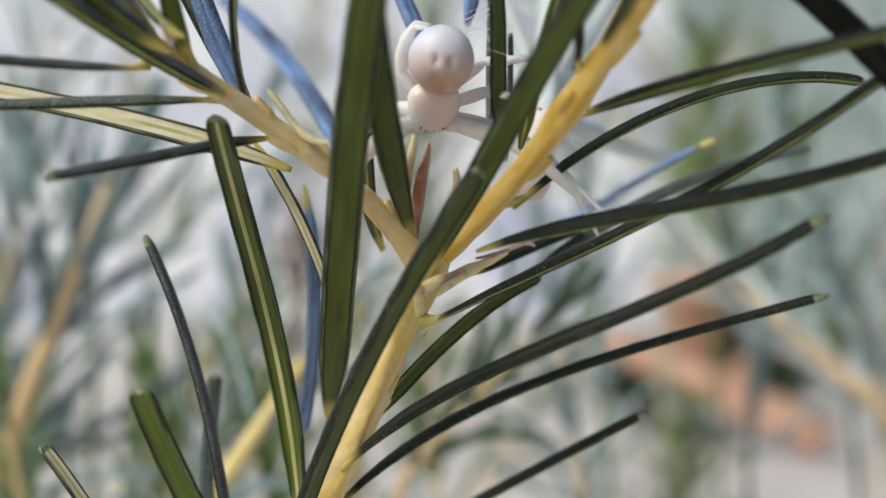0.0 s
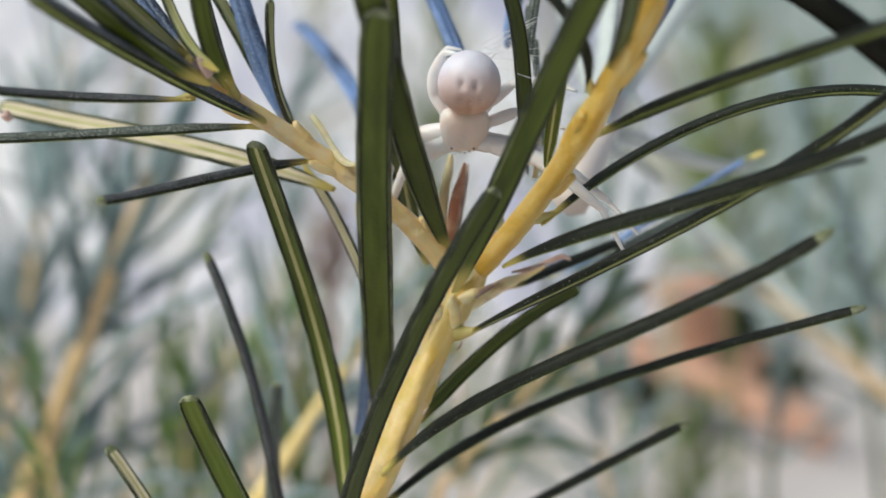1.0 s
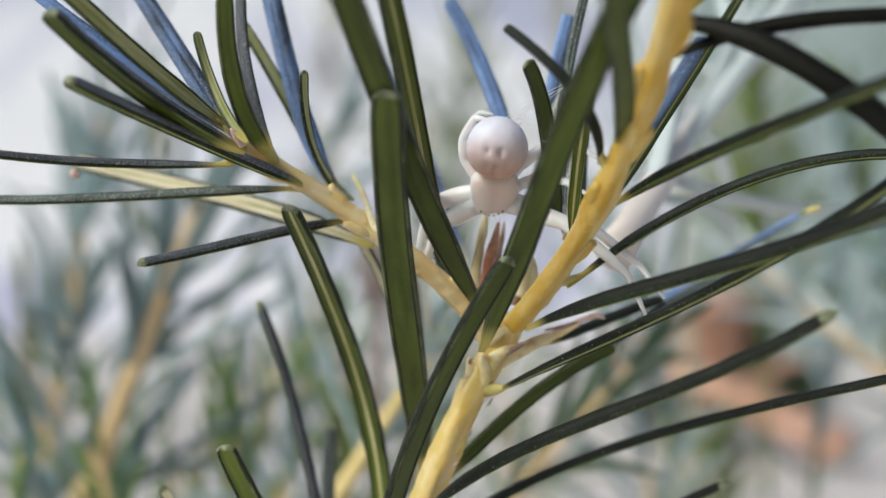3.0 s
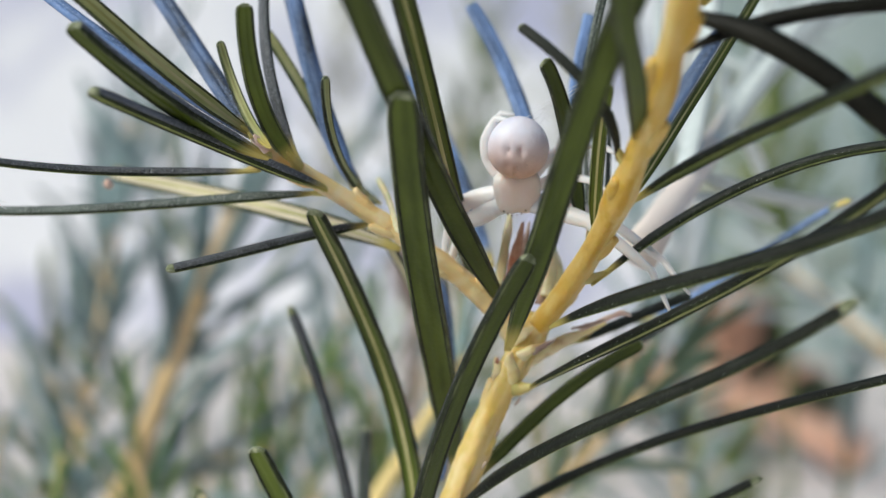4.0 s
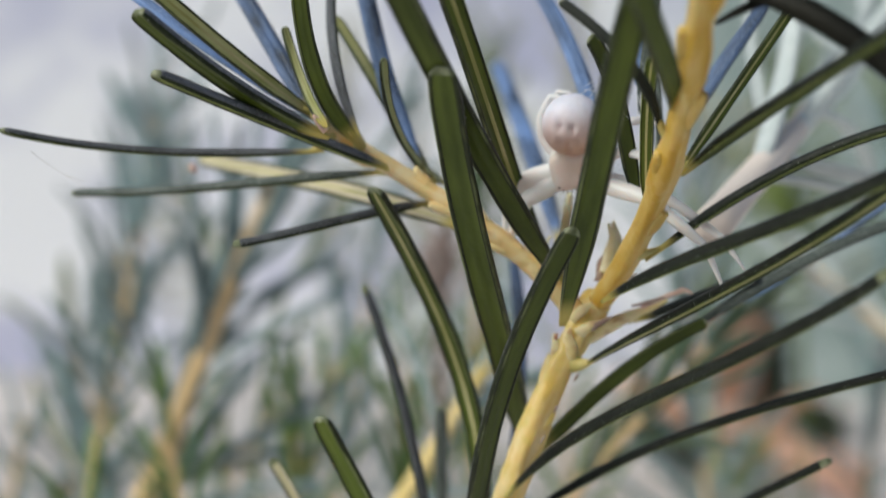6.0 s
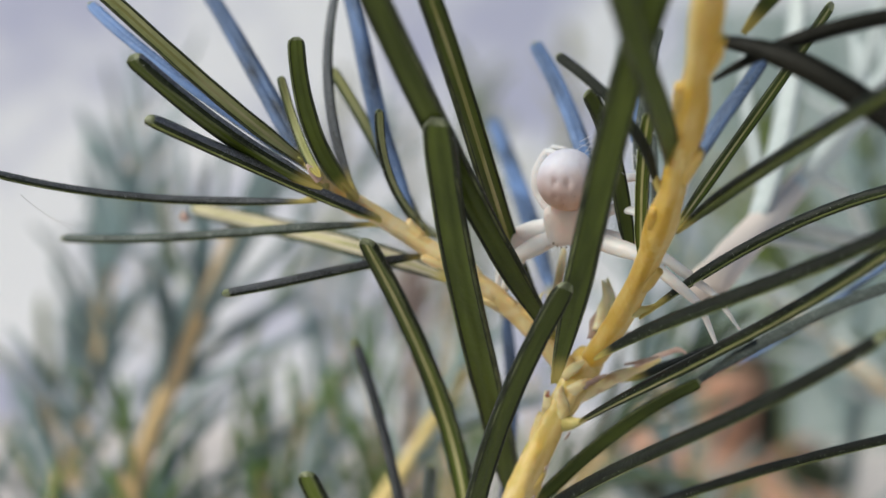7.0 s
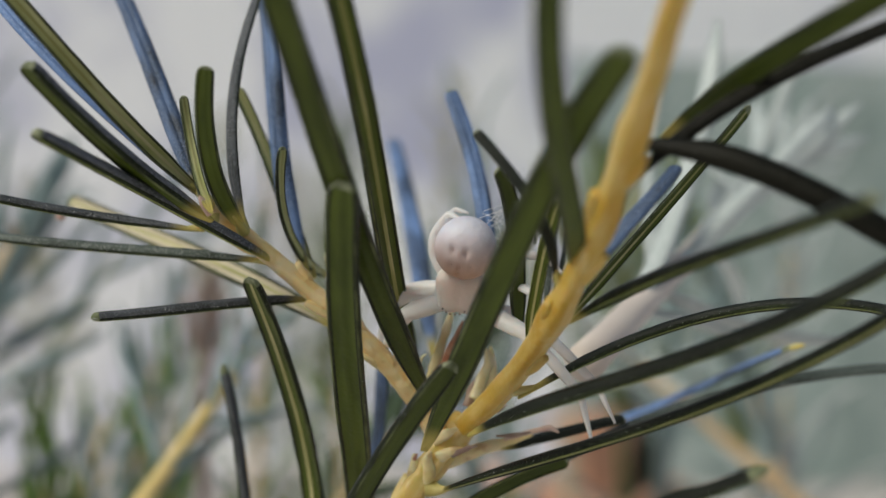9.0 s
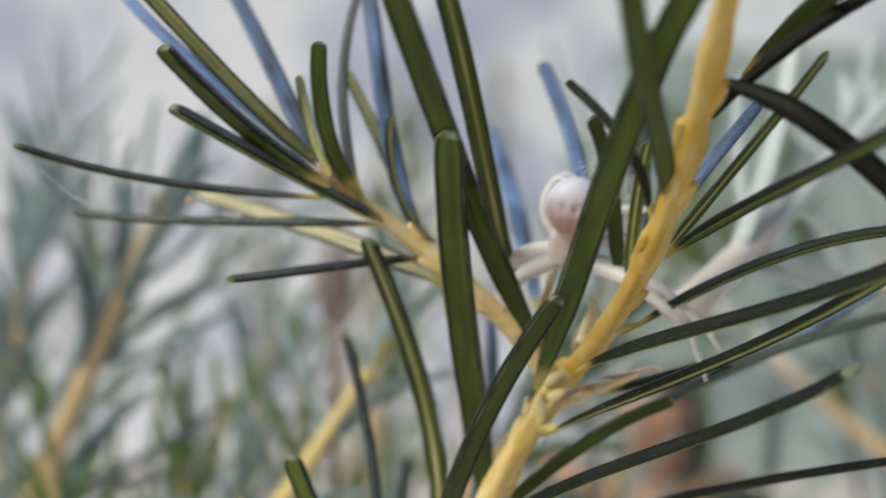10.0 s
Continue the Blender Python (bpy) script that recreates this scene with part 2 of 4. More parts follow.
def ellipsoid(bm, centre, axes, slot=0, rings=16, sides=24, shape=None):
    """axes: three half-axis vectors, the first is the pole."""
    a, b, c = (Vector(v) for v in axes)
    rows = []
    for i in range(rings + 1):
        th = math.pi * i / rings
        row = []
        for k in range(sides):
            ph = 2 * math.pi * k / sides
            d = Vector((math.cos(th), math.sin(th) * math.cos(ph), math.sin(th) * math.sin(ph)))
            q = shape(d) if shape else 1.0
            row.append(bm.verts.new(Vector(centre) + (a * d.x + b * d.y + c * d.z) * q))
            if i in (0, rings):
                break
        rows.append(row)
    for i in range(rings):
        r0, r1 = rows[i], rows[i + 1]
        for k in range(sides):
            n = (k + 1) % sides
            if len(r0) == 1:
                f = bm.faces.new((r0[0], r1[k], r1[n]))
            elif len(r1) == 1:
                f = bm.faces.new((r0[k], r1[0], r0[n]))
            else:
                f = bm.faces.new((r0[k], r1[k], r1[n], r0[n]))
            f.material_index = slot


# ---- the place round the sprig ----
def slab(name, x0, x1, y0, y1, z0, z1, mat, label, category):
    bm = bmesh.new()
    bmesh.ops.create_cube(bm, size=1.0)
    for v in bm.verts:
        v.co = Vector((x0 + (v.co.x + 0.5) * (x1 - x0), y0 + (v.co.y + 0.5) * (y1 - y0), z0 + (v.co.z + 0.5) * (z1 - z0)))
    ob = part(name, bm, mat)
    for p in ob.data.polygons:
        p.use_smooth = False
    return tagged(ob, label, category, kind="structure")


slab("ground", -400, 400, -400, 400, -0.2, 0.0, PAVING, "pale paved garden ground, out of focus", "ground")
# Unseen wall behind the camera, added to close the place and reflect light.
slab("wall_unseen", -6.0, 6.0, -4.2, -4.0, 0.0, 2.6, PLASTER, "unseen cream plastered wall behind the camera, added for reflected light", "wall")
slab("wall_back", -6.0, 6.0, 3.6, 3.8, 0.0, 2.6, WALL, "pale lime-rendered garden wall behind the shrubs", "wall")


def fence(x0, count, y):
    panel = tagged(new("fence"), "grey-green painted board fence, out of focus", "fence", kind="structure")
    panel.location = (x0, y, 0)
    for k in range(count):
        bm = bmesh.new()
        bmesh.ops.create_cube(bm, size=1.0)
        for v in bm.verts:
            v.co = Vector((0.14 * k + v.co.x * 0.134, v.co.y * 0.02, 0.55 + v.co.z * 1.1))
        bmesh.ops.bevel(bm, geom=bm.edges[:], offset=0.004, segments=1, affect="EDGES")
        board = part("board", bm, BOARD, panel)
        for p in board.data.polygons:
            p.use_smooth = False
    return panel


fence(0.72, 15, 2.9)


def flower_pot(x, y, radius, height):
    pot = tagged(new("flower_pot"), "terracotta flower pot with dark soil standing on paving", "flower pot")
    pot.location = (x, y, 0)
    bm = bmesh.new()
    prof = [(0.0, 0.0), (0.68, 0.0), (0.74, 0.06), (0.93, 0.78), (1.03, 0.79), (1.06, 0.82), (1.06, 0.98), (1.03, 1.0), (0.95, 1.0), (0.92, 0.97), (0.90, 0.86)]
    rows = [[bm.verts.new((r * radius * math.cos(a), r * radius * math.sin(a), z * height)) for a in (2 * math.pi * k / 36 for k in range(36))] for r, z in prof[1:]]
    for a, b in zip(rows, rows[1:]):
        for k in range(36):
            bm.faces.new((a[k], a[(k + 1) % 36], b[(k + 1) % 36], b[k]))
    bm.faces.new(rows[0][::-1])
    part("pot_body", bm, TERRACOTTA, pot)
    bm = bmesh.new()
    bmesh.ops.create_cone(bm, cap_ends=True, segments=36, radius1=radius * 0.9, radius2=radius * 0.91, depth=0.02)
    for v in bm.verts:
        v.co.z += height * 0.88
    part("soil", bm, SOIL, pot, "dark crumbly soil")
    return pot


flower_pot(0.495, 2.02, 0.068, 0.215)

def wooden_stick():
    stick = tagged(new("wooden_stick"), "bare brown wooden stick propped on the ground", "stick")
    bm = bmesh.new()
    line = bezier((0.545, 1.48, 0.024), (0.45, 1.5, 0.07), (0.36, 1.53, 0.11), (0.255, 1.6, 0.15), 14)
    tube(bm, line, [0.026 - 0.0006 * i for i in range(14)], 10, lumps=0.15)
    part("shaft", bm, WOOD, stick)
    bm = bmesh.new()
    tube(bm, bezier(line[6], line[6] + Vector((0.03, 0, 0.03)), line[6] + Vector((0.05, 0.01, 0.05)), line[6] + Vector((0.09, 0.02, 0.055)), 8), [0.011 - 0.0008 * i for i in range(8)], 8, lumps=0.15)
    part("side_twig", bm, WOOD, stick)


wooden_stick()


# ---- background branches: one leaf shape in a few bends, shared ----
def far_leaf(bend, width, mats):
    bm = bmesh.new()
    pts = bezier((0, 0, 0), (0.3, 0, bend), (0.7, 0, bend * 1.2), (1, 0, 0), 9)
    rows = []
    for i, p in enumerate(pts):
        u = i / 8
        w = width * min(1.0, 0.3 + 5 * u, 0.25 + 5 * (1 - u))
        rows.append([bm.verts.new(p + Vector((0, w * y, w * z))) for y, z in ((-1, 0.0), (-0.5, 0.45), (0, 0.3), (0.5, 0.45), (1, 0.0), (0.55, -0.35), (-0.55, -0.35))])
    for a, b in zip(rows, rows[1:]):
        for k in range(7):
            bm.faces.new((a[k], b[k], b[(k + 1) % 7], a[(k + 1) % 7]))
    bm.faces.new(rows[0])
    bm.faces.new(rows[-1][::-1])
    me = bpy.data.meshes.new("leaf")
    bm.normal_update()
    bm.to_mesh(me)
    bm.free()
    for p in me.polygons:
        p.use_smooth = True
    me.materials.append(mats)
    return me


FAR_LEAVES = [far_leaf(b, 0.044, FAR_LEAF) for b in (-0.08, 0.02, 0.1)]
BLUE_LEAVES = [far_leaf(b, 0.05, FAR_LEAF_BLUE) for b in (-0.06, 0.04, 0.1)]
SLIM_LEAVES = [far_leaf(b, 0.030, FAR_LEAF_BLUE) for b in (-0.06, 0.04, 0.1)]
FRESH_LEAVES = [far_leaf(b, 0.04, FRESH_LEAF) for b in (-0.06, 0.03, 0.1)]
GREEN_LEAVES = [far_leaf(b, 0.045, OLIVE) for b in (-0.08, 0.02, 0.1)]
OLIVE_LEAVES = [far_leaf(b, 0.07, OLIVE) for b in (-0.06, 0.04, 0.1)]
HEDGE_LEAVES = [far_leaf(b, 0.11, HEDGE) for b in (-0.06, 0.05)]
DEEP_LEAVES = [far_leaf(b, 0.05, DEEP) for b in (-0.08, 0.03, 0.1)]
BROWN_LEAVES = [far_leaf(b, 0.12, WITHERED) for b in (-0.1, 0.12)]
DARK_LEAVES = [far_leaf(b, 0.16, SHADE) for b in (-0.06, 0.05)]


def branch(root, base, tip, thick, leaves, length, gap, seed, label, bark=FAR_BARK, spread=52.0, bend=(0.0, 0.0, 0.0), bare=0.0, low=True, clear=-2.0):
    """A leafy branch: rises from its root on the ground to base, then on to tip, with pairs of leaves set crosswise."""
    rnd = random.Random(seed)
    root, base, tip = Vector(root), Vector(base), Vector(tip)
    thing = tagged(new("rosemary_branch"), label, "shrub", "rosemary branches behind the sprig")
    thing.location = root
    mid = (base + tip) * 0.5 + Vector(bend)
    low_part = bezier(root, root + Vector((0, 0, (base.z - root.z) * 0.6)), base - (mid - base) * 0.7, base, 10)
    high = bezier(base, base + (mid - base) * 0.6, mid + (tip - mid) * 0.3, tip, 16)
    pts = [p - root for p in (low_part[:-1] if low else []) + high]
    bm = bmesh.new()
    tube(bm, pts, [thick * (1.3 - 1.0 * i / (len(pts) - 1)) for i in range(len(pts))], 8, lumps=0.12, seed=seed)
    part("stem", bm, bark, thing)
    run = (tip - base).length
    count = max(3, int(run / gap))
    for i in range(count):
        u = min(0.999, bare + (1 - bare) * (i + rnd.uniform(0.1, 0.9)) / count)
        k = u * 15
        a = high[int(k)].lerp(high[min(int(k) + 1, 15)], k - int(k)) - root
        t = (high[min(int(k) + 1, 15)] - high[max(int(k) - 1, 0)]).normalized()
        e = t.orthogonal().normalized()
        turn = (i % 2) * math.pi / 2 + rnd.uniform(-0.55, 0.55) + seed
        for side in range(2):
            out = (Matrix.Rotation(turn + side * math.pi, 3, t) @ e)
            ang = radians(spread * (1 - 0.45 * u) + rnd.uniform(-14, 14))
            d = (t * math.cos(ang) + out * math.sin(ang)).normalized()
            if d.y < clear:
                continue
            nrm = (t - d * t.dot(d)).normalized()
            m = Matrix((d, nrm.cross(d), nrm)).transposed().to_4x4()
            s = length * rnd.uniform(0.75, 1.12) * (1 - 0.35 * u * u)
            lf = new("leaf", rnd.choice(leaves))
            lf.parent = thing
            lf.matrix_local = Matrix.Translation(a) @ m @ Matrix.Diagonal((s, s, s, 1))
    return thing


FAR = "blurred rosemary branch with grey-green needles and orange bark"
YELLOW = "blurred rosemary branch with bright yellow bark"
FRESH = "blurred rosemary shoot with fresh green needles"
PALE = "blurred pale rosemary branch with bluish needles"
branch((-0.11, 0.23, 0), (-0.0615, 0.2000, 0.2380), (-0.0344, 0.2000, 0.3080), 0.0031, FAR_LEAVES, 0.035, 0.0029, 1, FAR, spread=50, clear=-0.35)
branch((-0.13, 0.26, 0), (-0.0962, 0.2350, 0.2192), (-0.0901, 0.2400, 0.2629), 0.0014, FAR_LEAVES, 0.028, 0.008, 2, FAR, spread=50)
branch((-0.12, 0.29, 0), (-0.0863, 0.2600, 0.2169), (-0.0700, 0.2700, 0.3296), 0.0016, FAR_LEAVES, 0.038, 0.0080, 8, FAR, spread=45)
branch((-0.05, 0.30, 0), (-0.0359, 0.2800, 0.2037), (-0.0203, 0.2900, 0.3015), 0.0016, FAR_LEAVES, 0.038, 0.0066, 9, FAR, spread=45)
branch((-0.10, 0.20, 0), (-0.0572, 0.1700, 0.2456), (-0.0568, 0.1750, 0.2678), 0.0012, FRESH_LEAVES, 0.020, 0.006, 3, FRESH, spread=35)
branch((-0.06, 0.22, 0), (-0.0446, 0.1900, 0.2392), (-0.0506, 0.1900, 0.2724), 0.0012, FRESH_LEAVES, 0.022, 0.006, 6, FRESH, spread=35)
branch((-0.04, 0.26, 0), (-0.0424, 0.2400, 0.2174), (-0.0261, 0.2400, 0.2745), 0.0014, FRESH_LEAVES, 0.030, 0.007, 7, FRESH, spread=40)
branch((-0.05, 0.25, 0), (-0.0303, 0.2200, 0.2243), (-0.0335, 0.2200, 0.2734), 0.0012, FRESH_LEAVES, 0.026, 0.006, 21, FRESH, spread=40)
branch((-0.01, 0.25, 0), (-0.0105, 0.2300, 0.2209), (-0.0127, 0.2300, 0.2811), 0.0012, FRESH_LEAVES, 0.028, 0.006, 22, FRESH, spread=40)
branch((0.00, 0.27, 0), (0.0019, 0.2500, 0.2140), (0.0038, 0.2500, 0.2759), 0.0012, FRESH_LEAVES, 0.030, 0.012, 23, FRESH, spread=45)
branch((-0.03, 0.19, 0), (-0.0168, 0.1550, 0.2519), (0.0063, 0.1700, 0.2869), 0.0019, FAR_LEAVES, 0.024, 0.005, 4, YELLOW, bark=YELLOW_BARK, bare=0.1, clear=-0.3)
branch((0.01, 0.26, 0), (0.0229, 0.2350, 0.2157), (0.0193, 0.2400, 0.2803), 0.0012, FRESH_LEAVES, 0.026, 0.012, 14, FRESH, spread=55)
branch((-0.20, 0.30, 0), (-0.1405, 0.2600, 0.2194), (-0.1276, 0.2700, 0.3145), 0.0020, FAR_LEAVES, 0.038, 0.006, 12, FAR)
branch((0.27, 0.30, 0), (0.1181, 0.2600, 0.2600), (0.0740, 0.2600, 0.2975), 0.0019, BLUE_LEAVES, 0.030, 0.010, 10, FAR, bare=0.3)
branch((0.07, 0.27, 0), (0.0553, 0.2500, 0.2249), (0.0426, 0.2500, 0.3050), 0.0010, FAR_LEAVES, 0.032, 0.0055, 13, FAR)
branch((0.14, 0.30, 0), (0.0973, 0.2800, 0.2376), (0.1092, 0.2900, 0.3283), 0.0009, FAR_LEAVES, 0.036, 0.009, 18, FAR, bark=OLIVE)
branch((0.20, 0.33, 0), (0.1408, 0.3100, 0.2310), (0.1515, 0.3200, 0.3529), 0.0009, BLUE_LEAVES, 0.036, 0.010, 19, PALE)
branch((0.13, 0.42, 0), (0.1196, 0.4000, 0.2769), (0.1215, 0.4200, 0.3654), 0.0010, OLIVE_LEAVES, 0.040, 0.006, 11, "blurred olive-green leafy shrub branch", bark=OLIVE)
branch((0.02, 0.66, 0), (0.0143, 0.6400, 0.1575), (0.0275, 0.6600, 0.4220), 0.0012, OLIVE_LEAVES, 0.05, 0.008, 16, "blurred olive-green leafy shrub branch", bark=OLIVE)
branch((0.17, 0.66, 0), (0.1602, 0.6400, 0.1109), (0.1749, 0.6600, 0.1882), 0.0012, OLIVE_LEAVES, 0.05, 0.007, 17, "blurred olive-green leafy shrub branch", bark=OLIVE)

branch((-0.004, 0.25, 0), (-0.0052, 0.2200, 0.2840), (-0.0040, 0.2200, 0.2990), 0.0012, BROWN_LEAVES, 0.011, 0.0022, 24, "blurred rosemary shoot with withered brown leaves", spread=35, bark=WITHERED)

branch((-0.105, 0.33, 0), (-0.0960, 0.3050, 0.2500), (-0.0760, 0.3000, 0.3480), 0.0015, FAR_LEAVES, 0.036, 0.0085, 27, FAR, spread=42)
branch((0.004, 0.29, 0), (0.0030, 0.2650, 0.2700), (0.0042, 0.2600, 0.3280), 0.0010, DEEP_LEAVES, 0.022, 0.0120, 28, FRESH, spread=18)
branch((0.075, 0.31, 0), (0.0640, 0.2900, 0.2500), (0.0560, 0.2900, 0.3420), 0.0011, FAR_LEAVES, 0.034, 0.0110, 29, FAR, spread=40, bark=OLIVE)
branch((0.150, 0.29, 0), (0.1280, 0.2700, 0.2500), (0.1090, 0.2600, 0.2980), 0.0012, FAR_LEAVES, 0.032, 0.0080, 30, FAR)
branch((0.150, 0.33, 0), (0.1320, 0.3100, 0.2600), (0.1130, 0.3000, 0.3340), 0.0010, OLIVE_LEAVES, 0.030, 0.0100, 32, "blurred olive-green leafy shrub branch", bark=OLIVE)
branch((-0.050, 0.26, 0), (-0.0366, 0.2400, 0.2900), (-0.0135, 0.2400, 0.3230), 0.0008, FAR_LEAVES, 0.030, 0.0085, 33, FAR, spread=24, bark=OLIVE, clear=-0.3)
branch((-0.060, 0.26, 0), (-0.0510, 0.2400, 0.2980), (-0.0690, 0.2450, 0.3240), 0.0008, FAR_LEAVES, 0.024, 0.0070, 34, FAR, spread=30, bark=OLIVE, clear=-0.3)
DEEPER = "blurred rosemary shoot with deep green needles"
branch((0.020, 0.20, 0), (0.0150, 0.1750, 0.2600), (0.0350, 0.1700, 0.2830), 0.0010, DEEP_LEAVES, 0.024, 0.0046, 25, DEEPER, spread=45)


def bush():
    rnd = random.Random(31)
    for k in range(5):
        d = 0.32 + 0.09 * k
        u = (0.15, 0.7, 0.4, 0.95, 0.55)[k]
        x = (-0.40 + 0.56 * u) * d
        top = 0.30 + (-0.03 - 0.06 * u + rnd.uniform(-0.04, 0.04)) * d
        lean = rnd.uniform(-0.01, 0.05)
        mats = FAR_LEAVES if k % 3 else GREEN_LEAVES
        branch((x - lean, d + 0.02, 0), (x - lean, d, top - 0.10), (x + lean, d + rnd.uniform(-0.02, 0.02), top), 0.0022, mats, 0.044, 0.010, 40 + k, FAR)


bush()
for k, (a, b) in enumerate((((-0.2321, 2.6000, 0.2508), (-0.2006, 2.6000, 0.8438)), ((-0.0279, 2.4000, 0.2313), (-0.0512, 2.4000, 0.6738)), ((0.2830, 2.7000, 0.3275), (0.3354, 2.7000, 0.9564)), ((-0.5948, 2.7000, 0.1965), (-0.6341, 2.7000, 0.6812)), ((0.2772, 1.2000, 0.3122), (0.3063, 1.2000, 0.4869)))):
    branch((a[0], a[1], 0), a, b, 0.005, HEDGE_LEAVES, 0.15, 0.06, 60 + k, "pale olive garden shrub, far out of focus", spread=60, bark=HEDGE)
# Added dark leaf clusters stand in for dark gaps round pot and fence.
for k, (x, y, h) in enumerate(((0.34, 1.62, 0.08), (0.36, 1.66, 0.07), (0.585, 2.16, 0.24), (0.60, 2.2, 0.18), (0.50, 1.72, 0.05), (0.56, 1.78, 0.08), (0.33, 1.72, 0.11))):
    branch((x, y, 0), (x, y, 0.03), (x + 0.01, y, h), 0.004, DARK_LEAVES, 0.085, 0.0035, 20 + k, "dark blurred leaves put into the dark patches on the paving", spread=75, bark=SHADE)


# ---- the sprig ----
MM = 0.001
BASE = Vector((0.32, 101.69, -26.43)) * MM
SHOOTS, PATHS = {}, {}
sprig = tagged(new("rosemary_sprig"), "rosemary sprig with dark needles and yellow-green stems", "plant")


def stem(name, a, b, c, d, r0, r1, mat, label, n=90, below=0.0, swell=0.0, knob=0.0):
    pts = [p * MM - BASE for p in bezier(a, b, c, d, n)]
    SHOOTS[name], PATHS[name] = (pts[0], pts[-1]), list(pts)
    if below:
        root = Vector((pts[0].x - 0.02, pts[0].y + 0.012, -0.30 - BASE.z + 0.001))
        low = bezier(root, root + Vector((0, 0, 0.12)), pts[0] - (pts[5] - pts[0]) * 5, pts[0], 16)
        pts = low[:-1] + pts
    radii = []
    for i in range(len(pts)):
        u = i / (len(pts) - 1)
        node_swell = 1.0 + 0.10 * noise.noise(Vector((u * 9.0, 1.7 * len(SHOOTS), 0))) + swell * sum(math.exp(-((u - v) / 0.035) ** 2) for v in (0.24, 0.39, 0.50, 0.73)) + knob * math.exp(-((u - 0.93) / 0.06) ** 2)
        radii.append((r0 + (r1 - r0) * u) * MM * node_swell)
    bm = bmesh.new()
    tube(bm, pts, radii, 32, lumps=0.10, seed=len(SHOOTS) * 3.1, flute=0.06)
    return part(name, bm, mat, sprig, label)


PROFILE = [(-1, 0), (-0.82, 0.55), (-0.42, 0.86), (-0.1, 0.78), (0, 0.66), (0.1, 0.78), (0.42, 0.86), (0.82, 0.55), (1, 0),
           (0.92, -0.45), (0.78, -0.58), (0.66, -0.38), (0.17, -0.34), (0, -0.46), (-0.17, -0.34), (-0.66, -0.38), (-0.78, -0.58), (-0.92, -0.45)]
SLOTS = [0, 0, 0, 0, 0, 0, 0, 0, 1, 8, 2, 3, 6, 6, 3, 2, 8, 1]
STATIONS = [0, 0.015, 0.04, 0.08, 0.13] + [0.13 + 0.75 * i / 14 for i in range(1, 15)] + [0.92, 0.95, 0.972, 0.988, 1.0]


